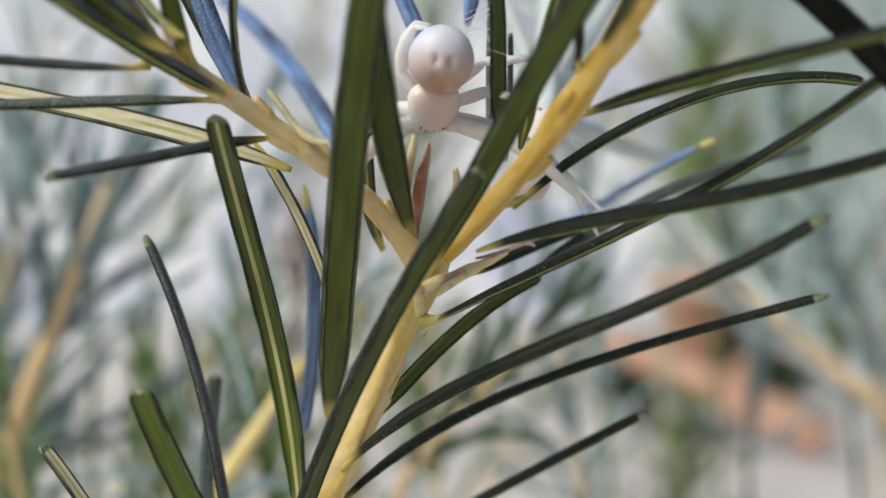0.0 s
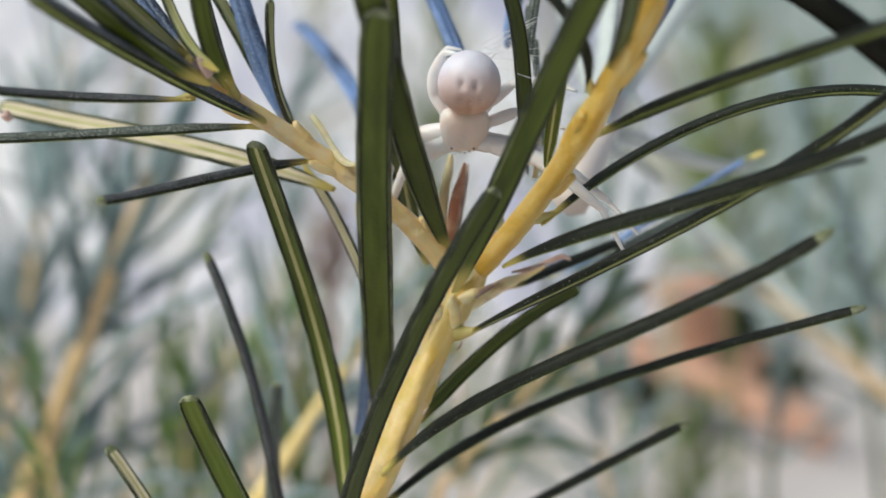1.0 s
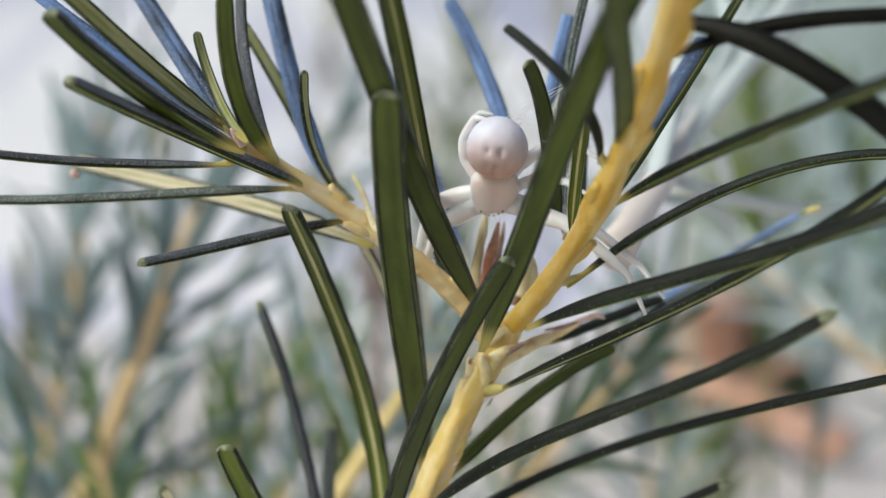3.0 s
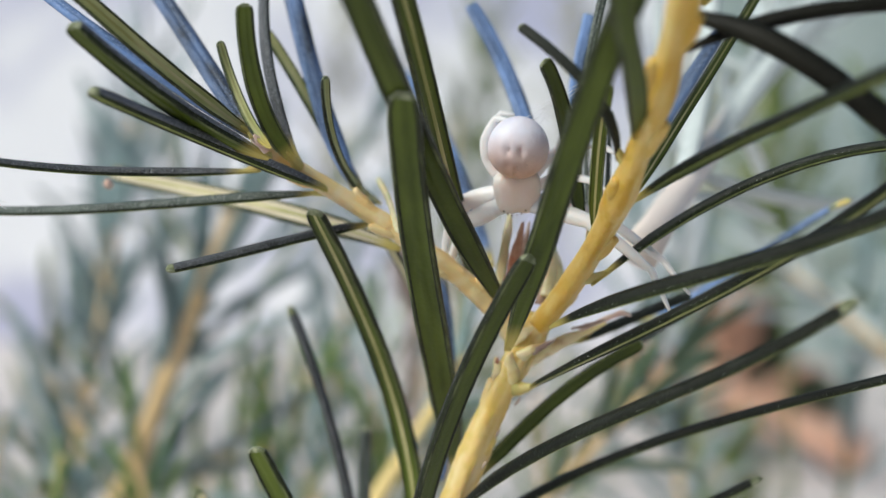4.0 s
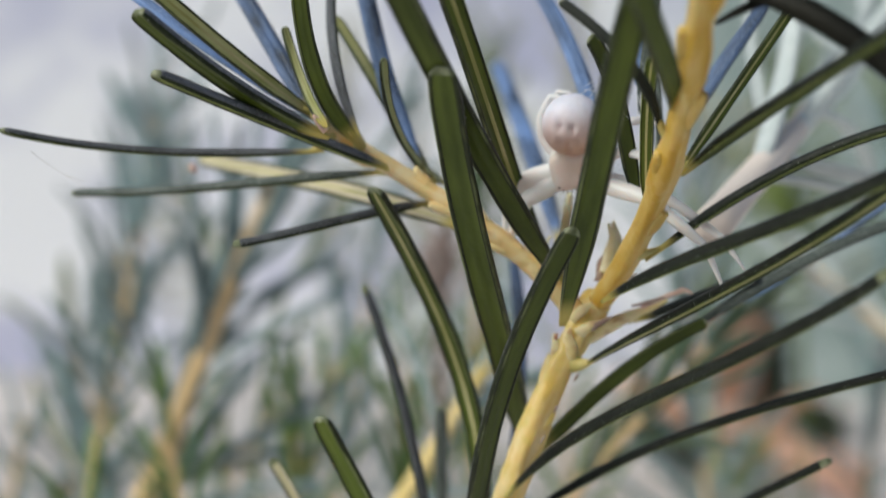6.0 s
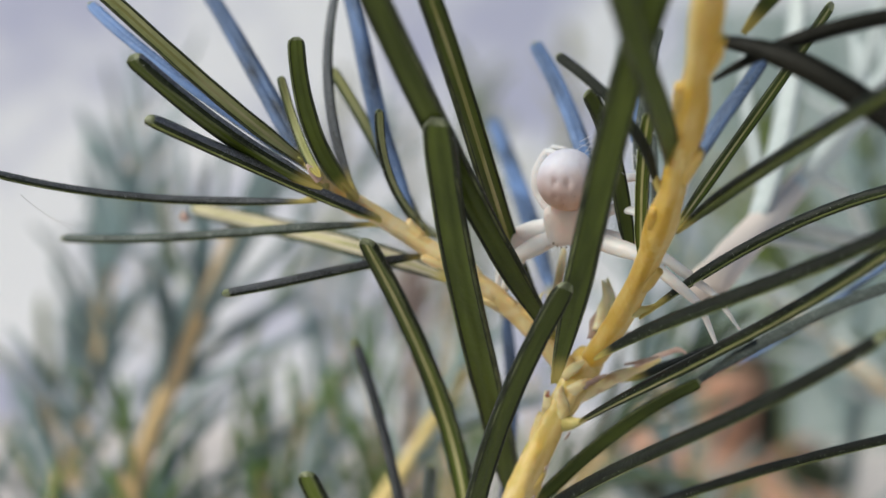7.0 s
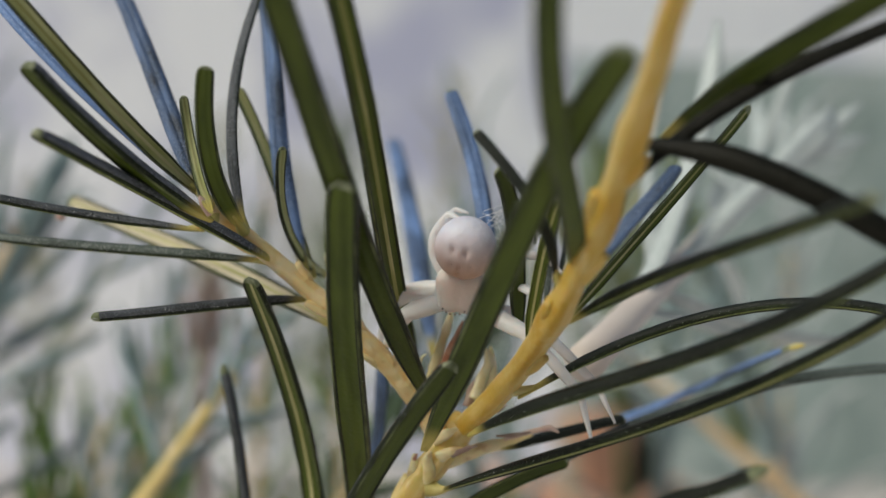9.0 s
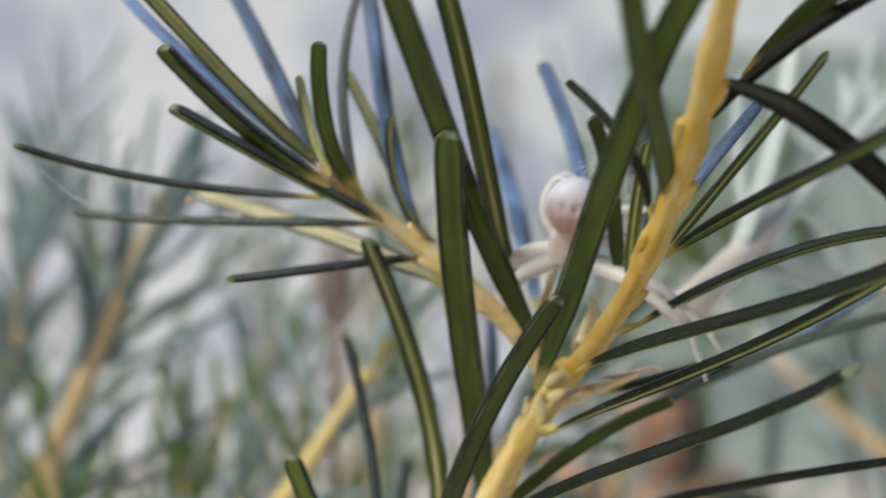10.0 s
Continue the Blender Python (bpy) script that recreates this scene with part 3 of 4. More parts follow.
def needle(thing, a, b, c, d, width, shoot, pale=False, face=None, thick=None, mid=False, top=None, young=False, pivot=False, tipped=False, keep=0.0, edge=False, flare=0.45, near_black=False, label=""):
    """One leaf with rolled margins, swept along its bend; its upper face turns to the shoot that it grows from."""
    n = len(STATIONS)
    a, b, c, d = (Vector(p) for p in (a, b, c, d))
    pts = [(a * (1 - u) ** 3 + b * 3 * u * (1 - u) ** 2 + c * 3 * u * u * (1 - u) + d * u ** 3) * MM - BASE for u in STATIONS]
    tans = tangents(pts)
    s0, s1 = SHOOTS[shoot]
    axis = (s1 - s0).normalized()
    half = width * 0.5 * MM
    deep = (thick * 0.5 if thick else max(0.30 * width, 0.36)) * MM
    bm = bmesh.new()
    rows = []
    for i, (p, t) in enumerate(zip(pts, tans)):
        u = STATIONS[i]
        if face:
            hint = Vector(face)
        else:
            q = pts[n // 2]
            inward = (s0 + axis * (q - s0).dot(axis)) - q
            hint = axis * 0.8 + inward.normalized()
        up = (hint - t * hint.dot(t)).normalized()
        side = t.cross(up)
        w = min(1.0, 0.26 + 0.74 * min(1.0, u / 0.20) ** 0.75) * (1 - 0.22 * max(0, u - 0.55))
        if u > 0.93:
            w *= max(0.06, 1 - ((u - 0.93) / 0.0712) ** 4) ** 0.34
        w *= 1 + 0.05 * noise.noise(p * 400)
        rows.append([bm.verts.new(p + side * x * half * w + up * z * deep * w) for x, z in PROFILE])
    k = len(PROFILE)
    uv = bm.loops.layers.uv.new("UVMap")
    run = (d - a).length
    for i in range(n - 1):
        for j in range(k):
            slot = SLOTS[j]
            if i >= (n - 3 if tipped else n - 2):
                slot = 5
            quad = bm.faces.new((rows[i][j], rows[i][(j + 1) % k], rows[i + 1][(j + 1) % k], rows[i + 1][j]))
            quad.material_index = slot
            across = (PROFILE[j][0], PROFILE[(j + 1) % k][0] if j < k - 1 else -1.0)
            for loop, (iu, iv) in zip(quad.loops, ((i, 0), (i, 1), (i + 1, 1), (i + 1, 0))):
                loop[uv].uv = (STATIONS[iu] * run + keep, across[iv] * width * 0.5 + (5 if slot else 0))
    bm.faces.new(rows[0][::-1]).material_index = 4
    bm.faces.new(rows[-1]).material_index = 5
    rnd = random.Random(int(abs(a.x * 91 + d.z * 57)))
    for h in range(int((d - a).length * 5)):
        i = min(n - 2, int(n * rnd.uniform(0.1, 1.0)))
        j = rnd.choice((8, 8, 8, 9, 0, 0, 0, 17))
        q = rows[i][j].co.lerp(rows[i + 1][j].co, rnd.random())
        off = (q - pts[i].lerp(pts[i + 1], 0.5)).normalized()
        r = rnd.uniform(0.012, 0.038) * MM
        e1 = off.orthogonal().normalized() * r
        e2 = off.cross(e1.normalized()) * r
        ring = [bm.verts.new(q + v) for v in (e1, e2, -e1, -e2)]
        peak = bm.verts.new(q + off * r * rnd.uniform(0.8, 2.2))
        for k4 in range(4):
            bm.faces.new((ring[k4], ring[(k4 + 1) % 4], peak)).material_index = 7
    if pivot:
        bmesh.ops.translate(bm, verts=bm.verts, vec=-pts[0])
    under = LEAF_FELT_GREEN if pale == "green" else LEAF_FELT if pale else LEAF_UNDER
    blade = part("leaf", bm, [YOUNG] * 9 if young else [LEAF_NEAR_BLACK] * 9 if near_black else [top or LEAF_TOP, LEAF_RIM, LEAF_RIM, under, PETIOLE, LEAF_TIP, LEAF_MIDRIB if mid or pale else LEAF_UNDER, LEAF_HAIR, LEAF_EDGE if edge or (thick and thick >= 0.85 * width) else LEAF_FRINGE], thing, label)
    # a short yellow stalk, flared where it meets the shoot
    foot, away = min(((q, (q - pts[0]).length) for q in PATHS[shoot]), key=lambda e: e[1])
    if not pivot and not young and away < 2.6 * MM:
        bm = bmesh.new()
        reach = min(range(n), key=lambda i: abs(STATIONS[i] * run - 1.9))
        line = bezier(foot, foot.lerp(pts[0], 0.75), pts[0].lerp(pts[reach], 0.45), pts[reach], 9)
        r1 = min(max(half, deep) * 0.5, 0.5 * MM)
        tube(bm, line, [(flare * MM * (1 - i / 8) ** 1.8 + r1 * (1 - 0.55 * (i / 8) ** 3)) * 0.9 for i in range(9)], 12, lumps=0.1, seed=a.x)
        part("petiole", bm, PETIOLE, blade, "pale yellow leaf stalk")
    return blade


main, upper, side = "stem", "upper_twig", "side_shoot"
stem(main, (0.3, 101.7, -26.4), (3.8, 97.6, -15.9), (7.1, 96.8, -7.5), (9.9, 100.2, -4.2), 1.42, 1.15, BARK, "yellow-green main stem with leaf scars", below=1.0, knob=0.3)
stem(upper, (9.9, 99.0, -4.4), (20.0, 80.0, 10.3), (15.1, 60.3, 25.6), (17.8, 42.8, 38.9), 0.98, 0.60, BARK_GOLD, "golden yellow knobbly twig", swell=0.3)
stem(side, (8.5, 99.1, -6.2), (3.4, 95.1, 1.7), (-6.0, 97.0, 5.8), (-13.7, 95.4, 11.0), 0.95, 0.7, BARK_PALE, "orange-yellow side shoot")


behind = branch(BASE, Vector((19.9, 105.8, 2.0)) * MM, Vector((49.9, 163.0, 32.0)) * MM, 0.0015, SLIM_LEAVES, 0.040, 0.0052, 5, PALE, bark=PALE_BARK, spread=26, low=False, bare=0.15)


def leaves():
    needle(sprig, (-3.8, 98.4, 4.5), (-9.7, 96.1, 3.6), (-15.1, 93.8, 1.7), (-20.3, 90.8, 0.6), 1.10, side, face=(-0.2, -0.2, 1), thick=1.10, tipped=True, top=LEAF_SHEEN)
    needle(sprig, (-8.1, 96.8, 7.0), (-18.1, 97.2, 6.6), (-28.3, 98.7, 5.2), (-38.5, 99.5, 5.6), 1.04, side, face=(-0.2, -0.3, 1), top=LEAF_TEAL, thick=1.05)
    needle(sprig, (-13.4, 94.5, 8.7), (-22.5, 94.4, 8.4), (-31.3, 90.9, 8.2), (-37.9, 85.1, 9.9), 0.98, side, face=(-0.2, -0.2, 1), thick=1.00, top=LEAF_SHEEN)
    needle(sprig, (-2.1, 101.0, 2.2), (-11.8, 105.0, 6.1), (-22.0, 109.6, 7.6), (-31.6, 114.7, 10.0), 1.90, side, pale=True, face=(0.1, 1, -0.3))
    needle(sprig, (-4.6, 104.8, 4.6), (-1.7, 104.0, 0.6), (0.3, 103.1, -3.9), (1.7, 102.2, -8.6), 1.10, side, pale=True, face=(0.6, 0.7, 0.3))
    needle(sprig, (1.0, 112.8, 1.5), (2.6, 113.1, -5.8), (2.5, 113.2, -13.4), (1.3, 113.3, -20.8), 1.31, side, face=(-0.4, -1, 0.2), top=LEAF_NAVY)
    needle(sprig, (-7.2, 96.0, 6.9), (-14.1, 93.2, 9.5), (-19.7, 87.3, 11.9), (-23.1, 80.3, 13.4), 1.55, side, face=(0.2, 0.0, 1), thick=1.45, top=LEAF_PALE_SHEEN)
    needle(sprig, (-12.2, 91.2, 9.5), (-17.5, 88.4, 11.7), (-21.5, 84.5, 15.0), (-24.3, 79.9, 18.0), 1.95, side, face=(0.3, 0.50, 0.9), thick=1.6, top=LEAF_PALE_SHEEN)
    needle(sprig, (-12.8, 95.4, 10.6), (-19.0, 90.6, 15.0), (-27.4, 89.7, 20.1), (-33.7, 93.0, 25.7), 1.15, side, face=(-0.2, -1, 0.8), top=LEAF_GLARE)
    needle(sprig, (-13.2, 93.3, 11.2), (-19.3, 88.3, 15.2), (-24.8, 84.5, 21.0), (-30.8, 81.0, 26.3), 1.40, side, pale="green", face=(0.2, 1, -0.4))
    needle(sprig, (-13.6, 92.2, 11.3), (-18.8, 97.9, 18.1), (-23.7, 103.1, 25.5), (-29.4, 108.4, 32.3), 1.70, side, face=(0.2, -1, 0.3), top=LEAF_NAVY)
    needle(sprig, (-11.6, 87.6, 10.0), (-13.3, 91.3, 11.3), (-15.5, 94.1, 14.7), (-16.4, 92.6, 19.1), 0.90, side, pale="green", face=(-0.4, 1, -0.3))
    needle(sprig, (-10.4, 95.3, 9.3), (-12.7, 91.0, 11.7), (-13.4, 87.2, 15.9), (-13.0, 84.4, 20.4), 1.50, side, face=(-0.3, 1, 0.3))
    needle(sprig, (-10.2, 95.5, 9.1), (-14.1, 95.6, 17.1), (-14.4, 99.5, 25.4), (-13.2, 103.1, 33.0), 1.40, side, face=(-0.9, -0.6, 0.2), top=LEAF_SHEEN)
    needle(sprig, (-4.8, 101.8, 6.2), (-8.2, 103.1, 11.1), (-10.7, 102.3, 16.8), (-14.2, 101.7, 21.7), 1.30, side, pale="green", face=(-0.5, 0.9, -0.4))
    needle(sprig, (-5.3, 99.9, 6.5), (-10.1, 102.1, 14.4), (-11.1, 103.8, 23.8), (-14.1, 105.7, 32.4), 1.80, side, face=(-0.2, -1, 0.2), top=LEAF_GLARE)
    needle(sprig, (-4.1, 106.6, 6.5), (-5.5, 101.0, 6.7), (-8.2, 94.0, 9.7), (-7.8, 92.2, 16.2), 1.10, side, pale="green", face=(-0.8, 0.7, -0.4), mid=True)
    needle(sprig, (-1.5, 88.5, 3.6), (-2.4, 94.4, 3.7), (-2.2, 98.6, 5.7), (-4.1, 101.0, 8.5), 0.50, side, young=True)
    needle(sprig, (-0.7, 102.5, -27.2), (-0.2, 110.1, -15.0), (-5.9, 102.5, -2.2), (-8.9, 93.1, 5.4), 2.15, main, face=(0.45, 1, -0.1), mid=True)
    needle(sprig, (2.9, 109.5, -19.0), (1.7, 99.3, -8.1), (-0.9, 88.2, 1.7), (-1.1, 78.3, 13.1), 2.70, main, face=(0.1, 1, 0))
    needle(sprig, (-1.9, 103.4, -30.6), (-0.8, 96.1, -20.0), (1.4, 87.5, -9.4), (8.1, 84.2, 1.8), 2.0, main, face=(-0.55, 0.8, 0.1), thick=1.4)
    needle(sprig, (6.9, 93.9, -6.1), (10.1, 81.6, 6.5), (11.5, 70.4, 16.3), (14.7, 62.2, 21.2), 2.30, upper, face=(-0.2, 1, 0.2))
    needle(sprig, (15.5, 83.3, 9.7), (15.0, 69.8, 12.3), (8.0, 58.1, 18.1), (9.6, 49.2, 29.1), 1.70, upper, face=(-0.3, 1, 0.2), keep=-2.0)
    needle(sprig, (7.2, 98.0, -3.1), (0.5, 86.8, 6.7), (-2.6, 73.3, 16.5), (-8.6, 64.1, 28.8), 2.20, upper, face=(0.2, 1, 0.2))
    needle(sprig, (6.7, 105.9, -4.2), (1.3, 102.0, 4.9), (0.9, 77.9, 18.6), (-5.3, 69.1, 29.9), 1.90, upper, face=(-0.4, 1, 0.1), mid=True)
    needle(sprig, (1.8, 98.7, -21.5), (8.6, 93.7, -12.3), (20.4, 82.2, -8.8), (28.6, 74.0, -1.1), 1.30, main, face=(-0.2, -0.3, 1), thick=1.30, tipped=True)
    needle(sprig, (1.3, 100.2, -25.2), (13.4, 108.9, -16.7), (29.8, 99.3, -11.7), (41.3, 91.8, -7.3), 1.35, main, face=(-0.2, 0.1, 1), thick=1.20, tipped=True)
    needle(sprig, (7.5, 115.3, -34.2), (15.1, 111.4, -28.6), (23.2, 107.5, -23.3), (29.8, 101.3, -18.1), 1.30, main, face=(-0.2, 0, 1), thick=1.20, tipped=True)
    needle(sprig, (8.3, 97.6, -10.0), (18.3, 86.7, -2.4), (37.1, 80.8, 3.4), (44.9, 60.1, 25.6), 1.35, main, face=(-0.3, 0.35, 1), mid=True, thick=1.15, flare=1.0)
    needle(sprig, (12.0, 101.9, -6.3), (16.1, 103.0, -5.3), (19.9, 103.5, -3.3), (24.0, 103.5, -2.0), 1.40, main)
    needle(sprig, (3.9, 99.2, -18.2), (9.0, 100.7, -12.9), (13.6, 100.8, -8.6), (19.3, 101.1, -6.1), 1.30, main, thick=1.2, face=(0.15, 1, 0.35))
    needle(sprig, (24.4, 130.7, -6.1), (30.5, 124.1, -2.7), (36.2, 118.4, 3.2), (39.4, 109.8, 6.4), 1.36, main, face=(-0.3, -0.6, 1), top=LEAF_GLARE, tipped=True)
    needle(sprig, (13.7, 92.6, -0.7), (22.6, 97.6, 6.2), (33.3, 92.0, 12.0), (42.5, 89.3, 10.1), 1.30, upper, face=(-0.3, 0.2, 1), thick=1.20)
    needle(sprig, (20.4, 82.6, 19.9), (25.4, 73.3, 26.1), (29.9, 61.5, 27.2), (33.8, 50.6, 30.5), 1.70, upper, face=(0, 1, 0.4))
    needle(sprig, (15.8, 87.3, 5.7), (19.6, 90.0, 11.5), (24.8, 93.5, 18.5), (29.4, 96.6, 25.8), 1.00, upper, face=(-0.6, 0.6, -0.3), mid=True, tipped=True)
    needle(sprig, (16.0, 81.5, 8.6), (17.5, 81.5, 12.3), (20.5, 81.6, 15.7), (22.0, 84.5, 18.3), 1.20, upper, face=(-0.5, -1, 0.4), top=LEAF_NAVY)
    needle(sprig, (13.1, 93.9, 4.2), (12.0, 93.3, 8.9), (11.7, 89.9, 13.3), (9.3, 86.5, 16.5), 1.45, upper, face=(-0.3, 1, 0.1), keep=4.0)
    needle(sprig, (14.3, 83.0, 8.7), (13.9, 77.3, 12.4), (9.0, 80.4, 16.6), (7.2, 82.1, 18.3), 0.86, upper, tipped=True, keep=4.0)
    needle(sprig, (9.9, 101.6, 9.7), (9.3, 104.5, 14.7), (7.2, 106.5, 20.1), (4.2, 107.2, 25.2), 1.65, main, face=(0.2, -1, 0.3), top=LEAF_GLARE)
    needle(sprig, (6.4, 110.5, 0.4), (2.7, 119.6, 12.1), (-0.7, 133.0, 19.8), (-3.1, 147.1, 24.5), 2.00, main, face=(0, -1, 0.3), top=LEAF_GLARE)
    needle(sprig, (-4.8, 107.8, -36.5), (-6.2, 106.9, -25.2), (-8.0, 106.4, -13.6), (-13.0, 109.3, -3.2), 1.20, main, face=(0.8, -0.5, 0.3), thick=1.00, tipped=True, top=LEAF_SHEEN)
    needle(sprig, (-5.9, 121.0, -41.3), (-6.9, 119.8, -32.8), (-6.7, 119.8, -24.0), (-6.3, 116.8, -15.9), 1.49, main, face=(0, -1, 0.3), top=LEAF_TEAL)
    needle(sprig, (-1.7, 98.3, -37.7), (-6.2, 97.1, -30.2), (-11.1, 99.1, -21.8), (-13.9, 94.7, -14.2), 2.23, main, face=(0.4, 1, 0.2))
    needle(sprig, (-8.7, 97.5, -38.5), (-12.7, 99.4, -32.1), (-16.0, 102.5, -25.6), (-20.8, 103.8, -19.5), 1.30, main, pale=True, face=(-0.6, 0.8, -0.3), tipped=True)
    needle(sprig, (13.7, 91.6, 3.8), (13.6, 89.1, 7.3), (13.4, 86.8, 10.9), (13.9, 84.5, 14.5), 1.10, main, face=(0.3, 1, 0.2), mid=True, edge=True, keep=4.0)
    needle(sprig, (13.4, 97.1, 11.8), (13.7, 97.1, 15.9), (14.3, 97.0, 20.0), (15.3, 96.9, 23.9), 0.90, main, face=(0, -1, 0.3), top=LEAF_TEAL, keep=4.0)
    needle(sprig, (13.4, 104.3, 15.2), (13.9, 104.3, 18.0), (14.4, 104.2, 20.8), (15.0, 104.2, 23.6), 1.30, main, face=(0, -1, 0.3), top=LEAF_GLARE, keep=4.0)
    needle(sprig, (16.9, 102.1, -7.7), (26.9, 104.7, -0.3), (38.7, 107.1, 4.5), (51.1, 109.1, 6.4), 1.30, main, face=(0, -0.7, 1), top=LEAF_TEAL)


leaves()
for a, b, c, d, width in (((15.25, 99.09, 3.93), (15.22, 99.53, 7.56), (15.14, 99.97, 11.48), (15.12, 100.90, 15.50), 0.65), ((14.32, 100.09, 3.71), (14.28, 100.52, 8.11), (14.44, 100.94, 13.04), (14.76, 101.85, 18.60), 0.7),
                          ((15.97, 100.07, 5.17), (16.09, 100.53, 8.11), (16.26, 100.98, 11.09), (16.55, 101.92, 14.40), 0.5)):
    needle(sprig, a, b, c, d, width, main, face=(0.1, -1, 0.2), top=LEAF_TEAL, keep=4.0)
low_leaf = needle(sprig, (10.2, 91.0, -4.0), (17.1, 83.0, 0.5), (27.9, 77.7, 1.2), (39.4, 69.7, 9.8), 1.50, upper, face=(-0.2, -0.1, 1), thick=1.50, pivot=True)
high_leaf = needle(sprig, (16.1, 87.4, 5.8), (21.0, 80.7, 9.8), (25.8, 72.8, 11.2), (29.7, 61.3, 13.6), 1.25, upper, face=(-0.2, 0.3, 1), thick=1.20, pivot=True)
near_leaf = needle(sprig, (17.2, 77.8, 18.3), (26.6, 73.2, 16.1), (32.0, 71.8, 5.6), (40.4, 70.6, 0.3), 2.30, upper, face=(0.1, -0.1, 1), thick=2.30, pivot=True, near_black=True)
top_leaf = needle(sprig, (17.8, 78.2, 15.6), (25.4, 74.7, 19.6), (35.2, 75.7, 18.8), (43.6, 73.4, 19.1), 1.10, upper, thick=1.10, pivot=True, near_black=True)


def leaf_base(shoot, u, angle, size, mat):
    """The swollen foot of a leaf that has dropped: it lies along the stem and stands off at its upper end."""
    path = PATHS[shoot]
    i = int(u * (len(path) - 1))
    t = (path[min(i + 3, len(path) - 1)] - path[max(i - 3, 0)]).normalized()
    e = (Vector((0, -1, 0)) - t * t.dot(Vector((0, -1, 0)))).normalized()
    off = e * math.cos(radians(angle)) + t.cross(e) * math.sin(radians(angle))
    bm = bmesh.new()
    line = bezier(path[i] - t * 1.5 * size * MM + off * 0.35 * MM, path[i] - t * 0.4 * size * MM + off * 0.55 * MM, path[i] + t * 0.6 * size * MM + off * 0.7 * MM, path[i] + t * 1.6 * size * MM + off * 1.15 * MM, 10)
    tube(bm, line, [size * MM * (0.16 + 0.42 * math.sin(math.pi * (0.12 + 0.80 * k / 9))) for k in range(10)], 12, lumps=0.25, seed=u * 40)
    return part("leaf_base", bm, mat, sprig)


for shoot, mat, spots in ((side, BARK_PALE, ((0.22, 60, 0.8), (0.34, -70, 0.8), (0.45, 80, 0.8), (0.56, -70, 0.9), (0.66, 80, 0.8), (0.84, -75, 0.8))),
                          (upper, BARK_GOLD, ((0.16, 75, 1.1), (0.25, -60, 1.0), (0.33, 80, 1.2), (0.41, -80, 1.1), (0.47, 70, 1.2))),
                          (main, BARK, ((0.40, 70, 1.2), (0.58, -75, 1.2), (0.72, 80, 1.3), (0.82, 20, 1.1), (0.88, -70, 1.2)))):
    for u, angle, size in spots:
        leaf_base(shoot, u, angle, size, mat)


# ---- the spider, head down on the sprig ----
def spot(x, y, z):
    return Vector((x, y, z)) * MM - BASE


spider = tagged(new("crab_spider"), "small white crab spider sitting head down on the sprig", "spider")
pole = Vector((0.05, 0.30, -1)).normalized()
sidew = Vector((1, 0, 0.05)).normalized()
outw = pole.cross(sidew).normalized()


# along the body, across it, how strong
DIMPLES = ((-0.10, -0.42, 1.0), (-0.05, 0.02, 1.0), (0.38, -0.42, 0.45), (0.45, -0.12, 0.5), (0.40, 0.22, 0.45), (0.70, -0.16, 0.5))


def dimpled(d):
    q = 1.0 - 0.05 * max(0.0, d.x) ** 2
    if d.z < -0.2:
        return q
    for x, y, deep in DIMPLES:
        q -= 0.15 * deep * math.exp(-((d.x - x) / (0.10 + 0.05 * deep)) ** 2 - ((d.y - y) / 0.09) ** 2)
    q -= 0.02 * math.exp(-((d.y + 0.2) / 0.06) ** 2) * max(0.0, d.x + 0.2)
    return q


BELLY = spot(7.78, 93.0, 10.42)
bm = bmesh.new()
ellipsoid(bm, BELLY, (pole * 2.62 * MM, sidew * 2.50 * MM, outw * 2.35 * MM), rings=48, sides=72, shape=dimpled)
body = part("abdomen", bm, SPIDER_ABDOMEN, spider, "round white abdomen with small dimples")
for x, y, deep in DIMPLES:
    d = Vector((x, y, (1 - x * x - y * y) ** 0.5))
    at = BELLY + (pole * 2.62 * d.x + sidew * 2.50 * d.y + outw * 2.35 * d.z) * dimpled(d) * MM
    out = (at - BELLY).normalized()
    bm = bmesh.new()
    ellipsoid(bm, at, (out * 0.04 * MM, out.orthogonal().normalized() * (0.02 + 0.05 * deep) * MM, out.cross(out.orthogonal().normalized()) * (0.02 + 0.06 * deep) * MM), rings=6, sides=10)
    part("dimple", bm, DIMPLE, body, "brownish dimple")


def carapace(d):
    """Boxy, widest towards the abdomen, with a shallow groove down the middle."""
    q = 0.96 * (d.x ** 4 + d.y ** 4 + d.z ** 4) ** -0.25
    return q * (1 - 0.17 * d.x) - (0.06 * math.exp(-(d.y / 0.10) ** 2) if d.z > 0 else 0.0)


bm = bmesh.new()
ellipsoid(bm, spot(7.80, 95.0, 6.75), (pole * 1.85 * MM, sidew * 1.95 * MM, outw * 1.15 * MM), rings=28, sides=40, shape=carapace)
head = part("cephalothorax", bm, SPIDER, spider, "pale translucent head and thorax")
for x, z in ((-0.95, 0.30), (-0.62, 0.08), (-0.3, -0.02), (0.12, 0.0), (0.5, 0.10), (0.85, 0.34)):
    bm = bmesh.new()
    ellipsoid(bm, spot(7.62 + x, 94.42, 5.05 + z), (Vector((0, 0, 0.09 * MM)), Vector((0.09 * MM, 0, 0)), Vector((0, 0.09 * MM, 0))), rings=6, sides=8)
    part("eye", bm, SPIDER_EYE, head, "dark eye")


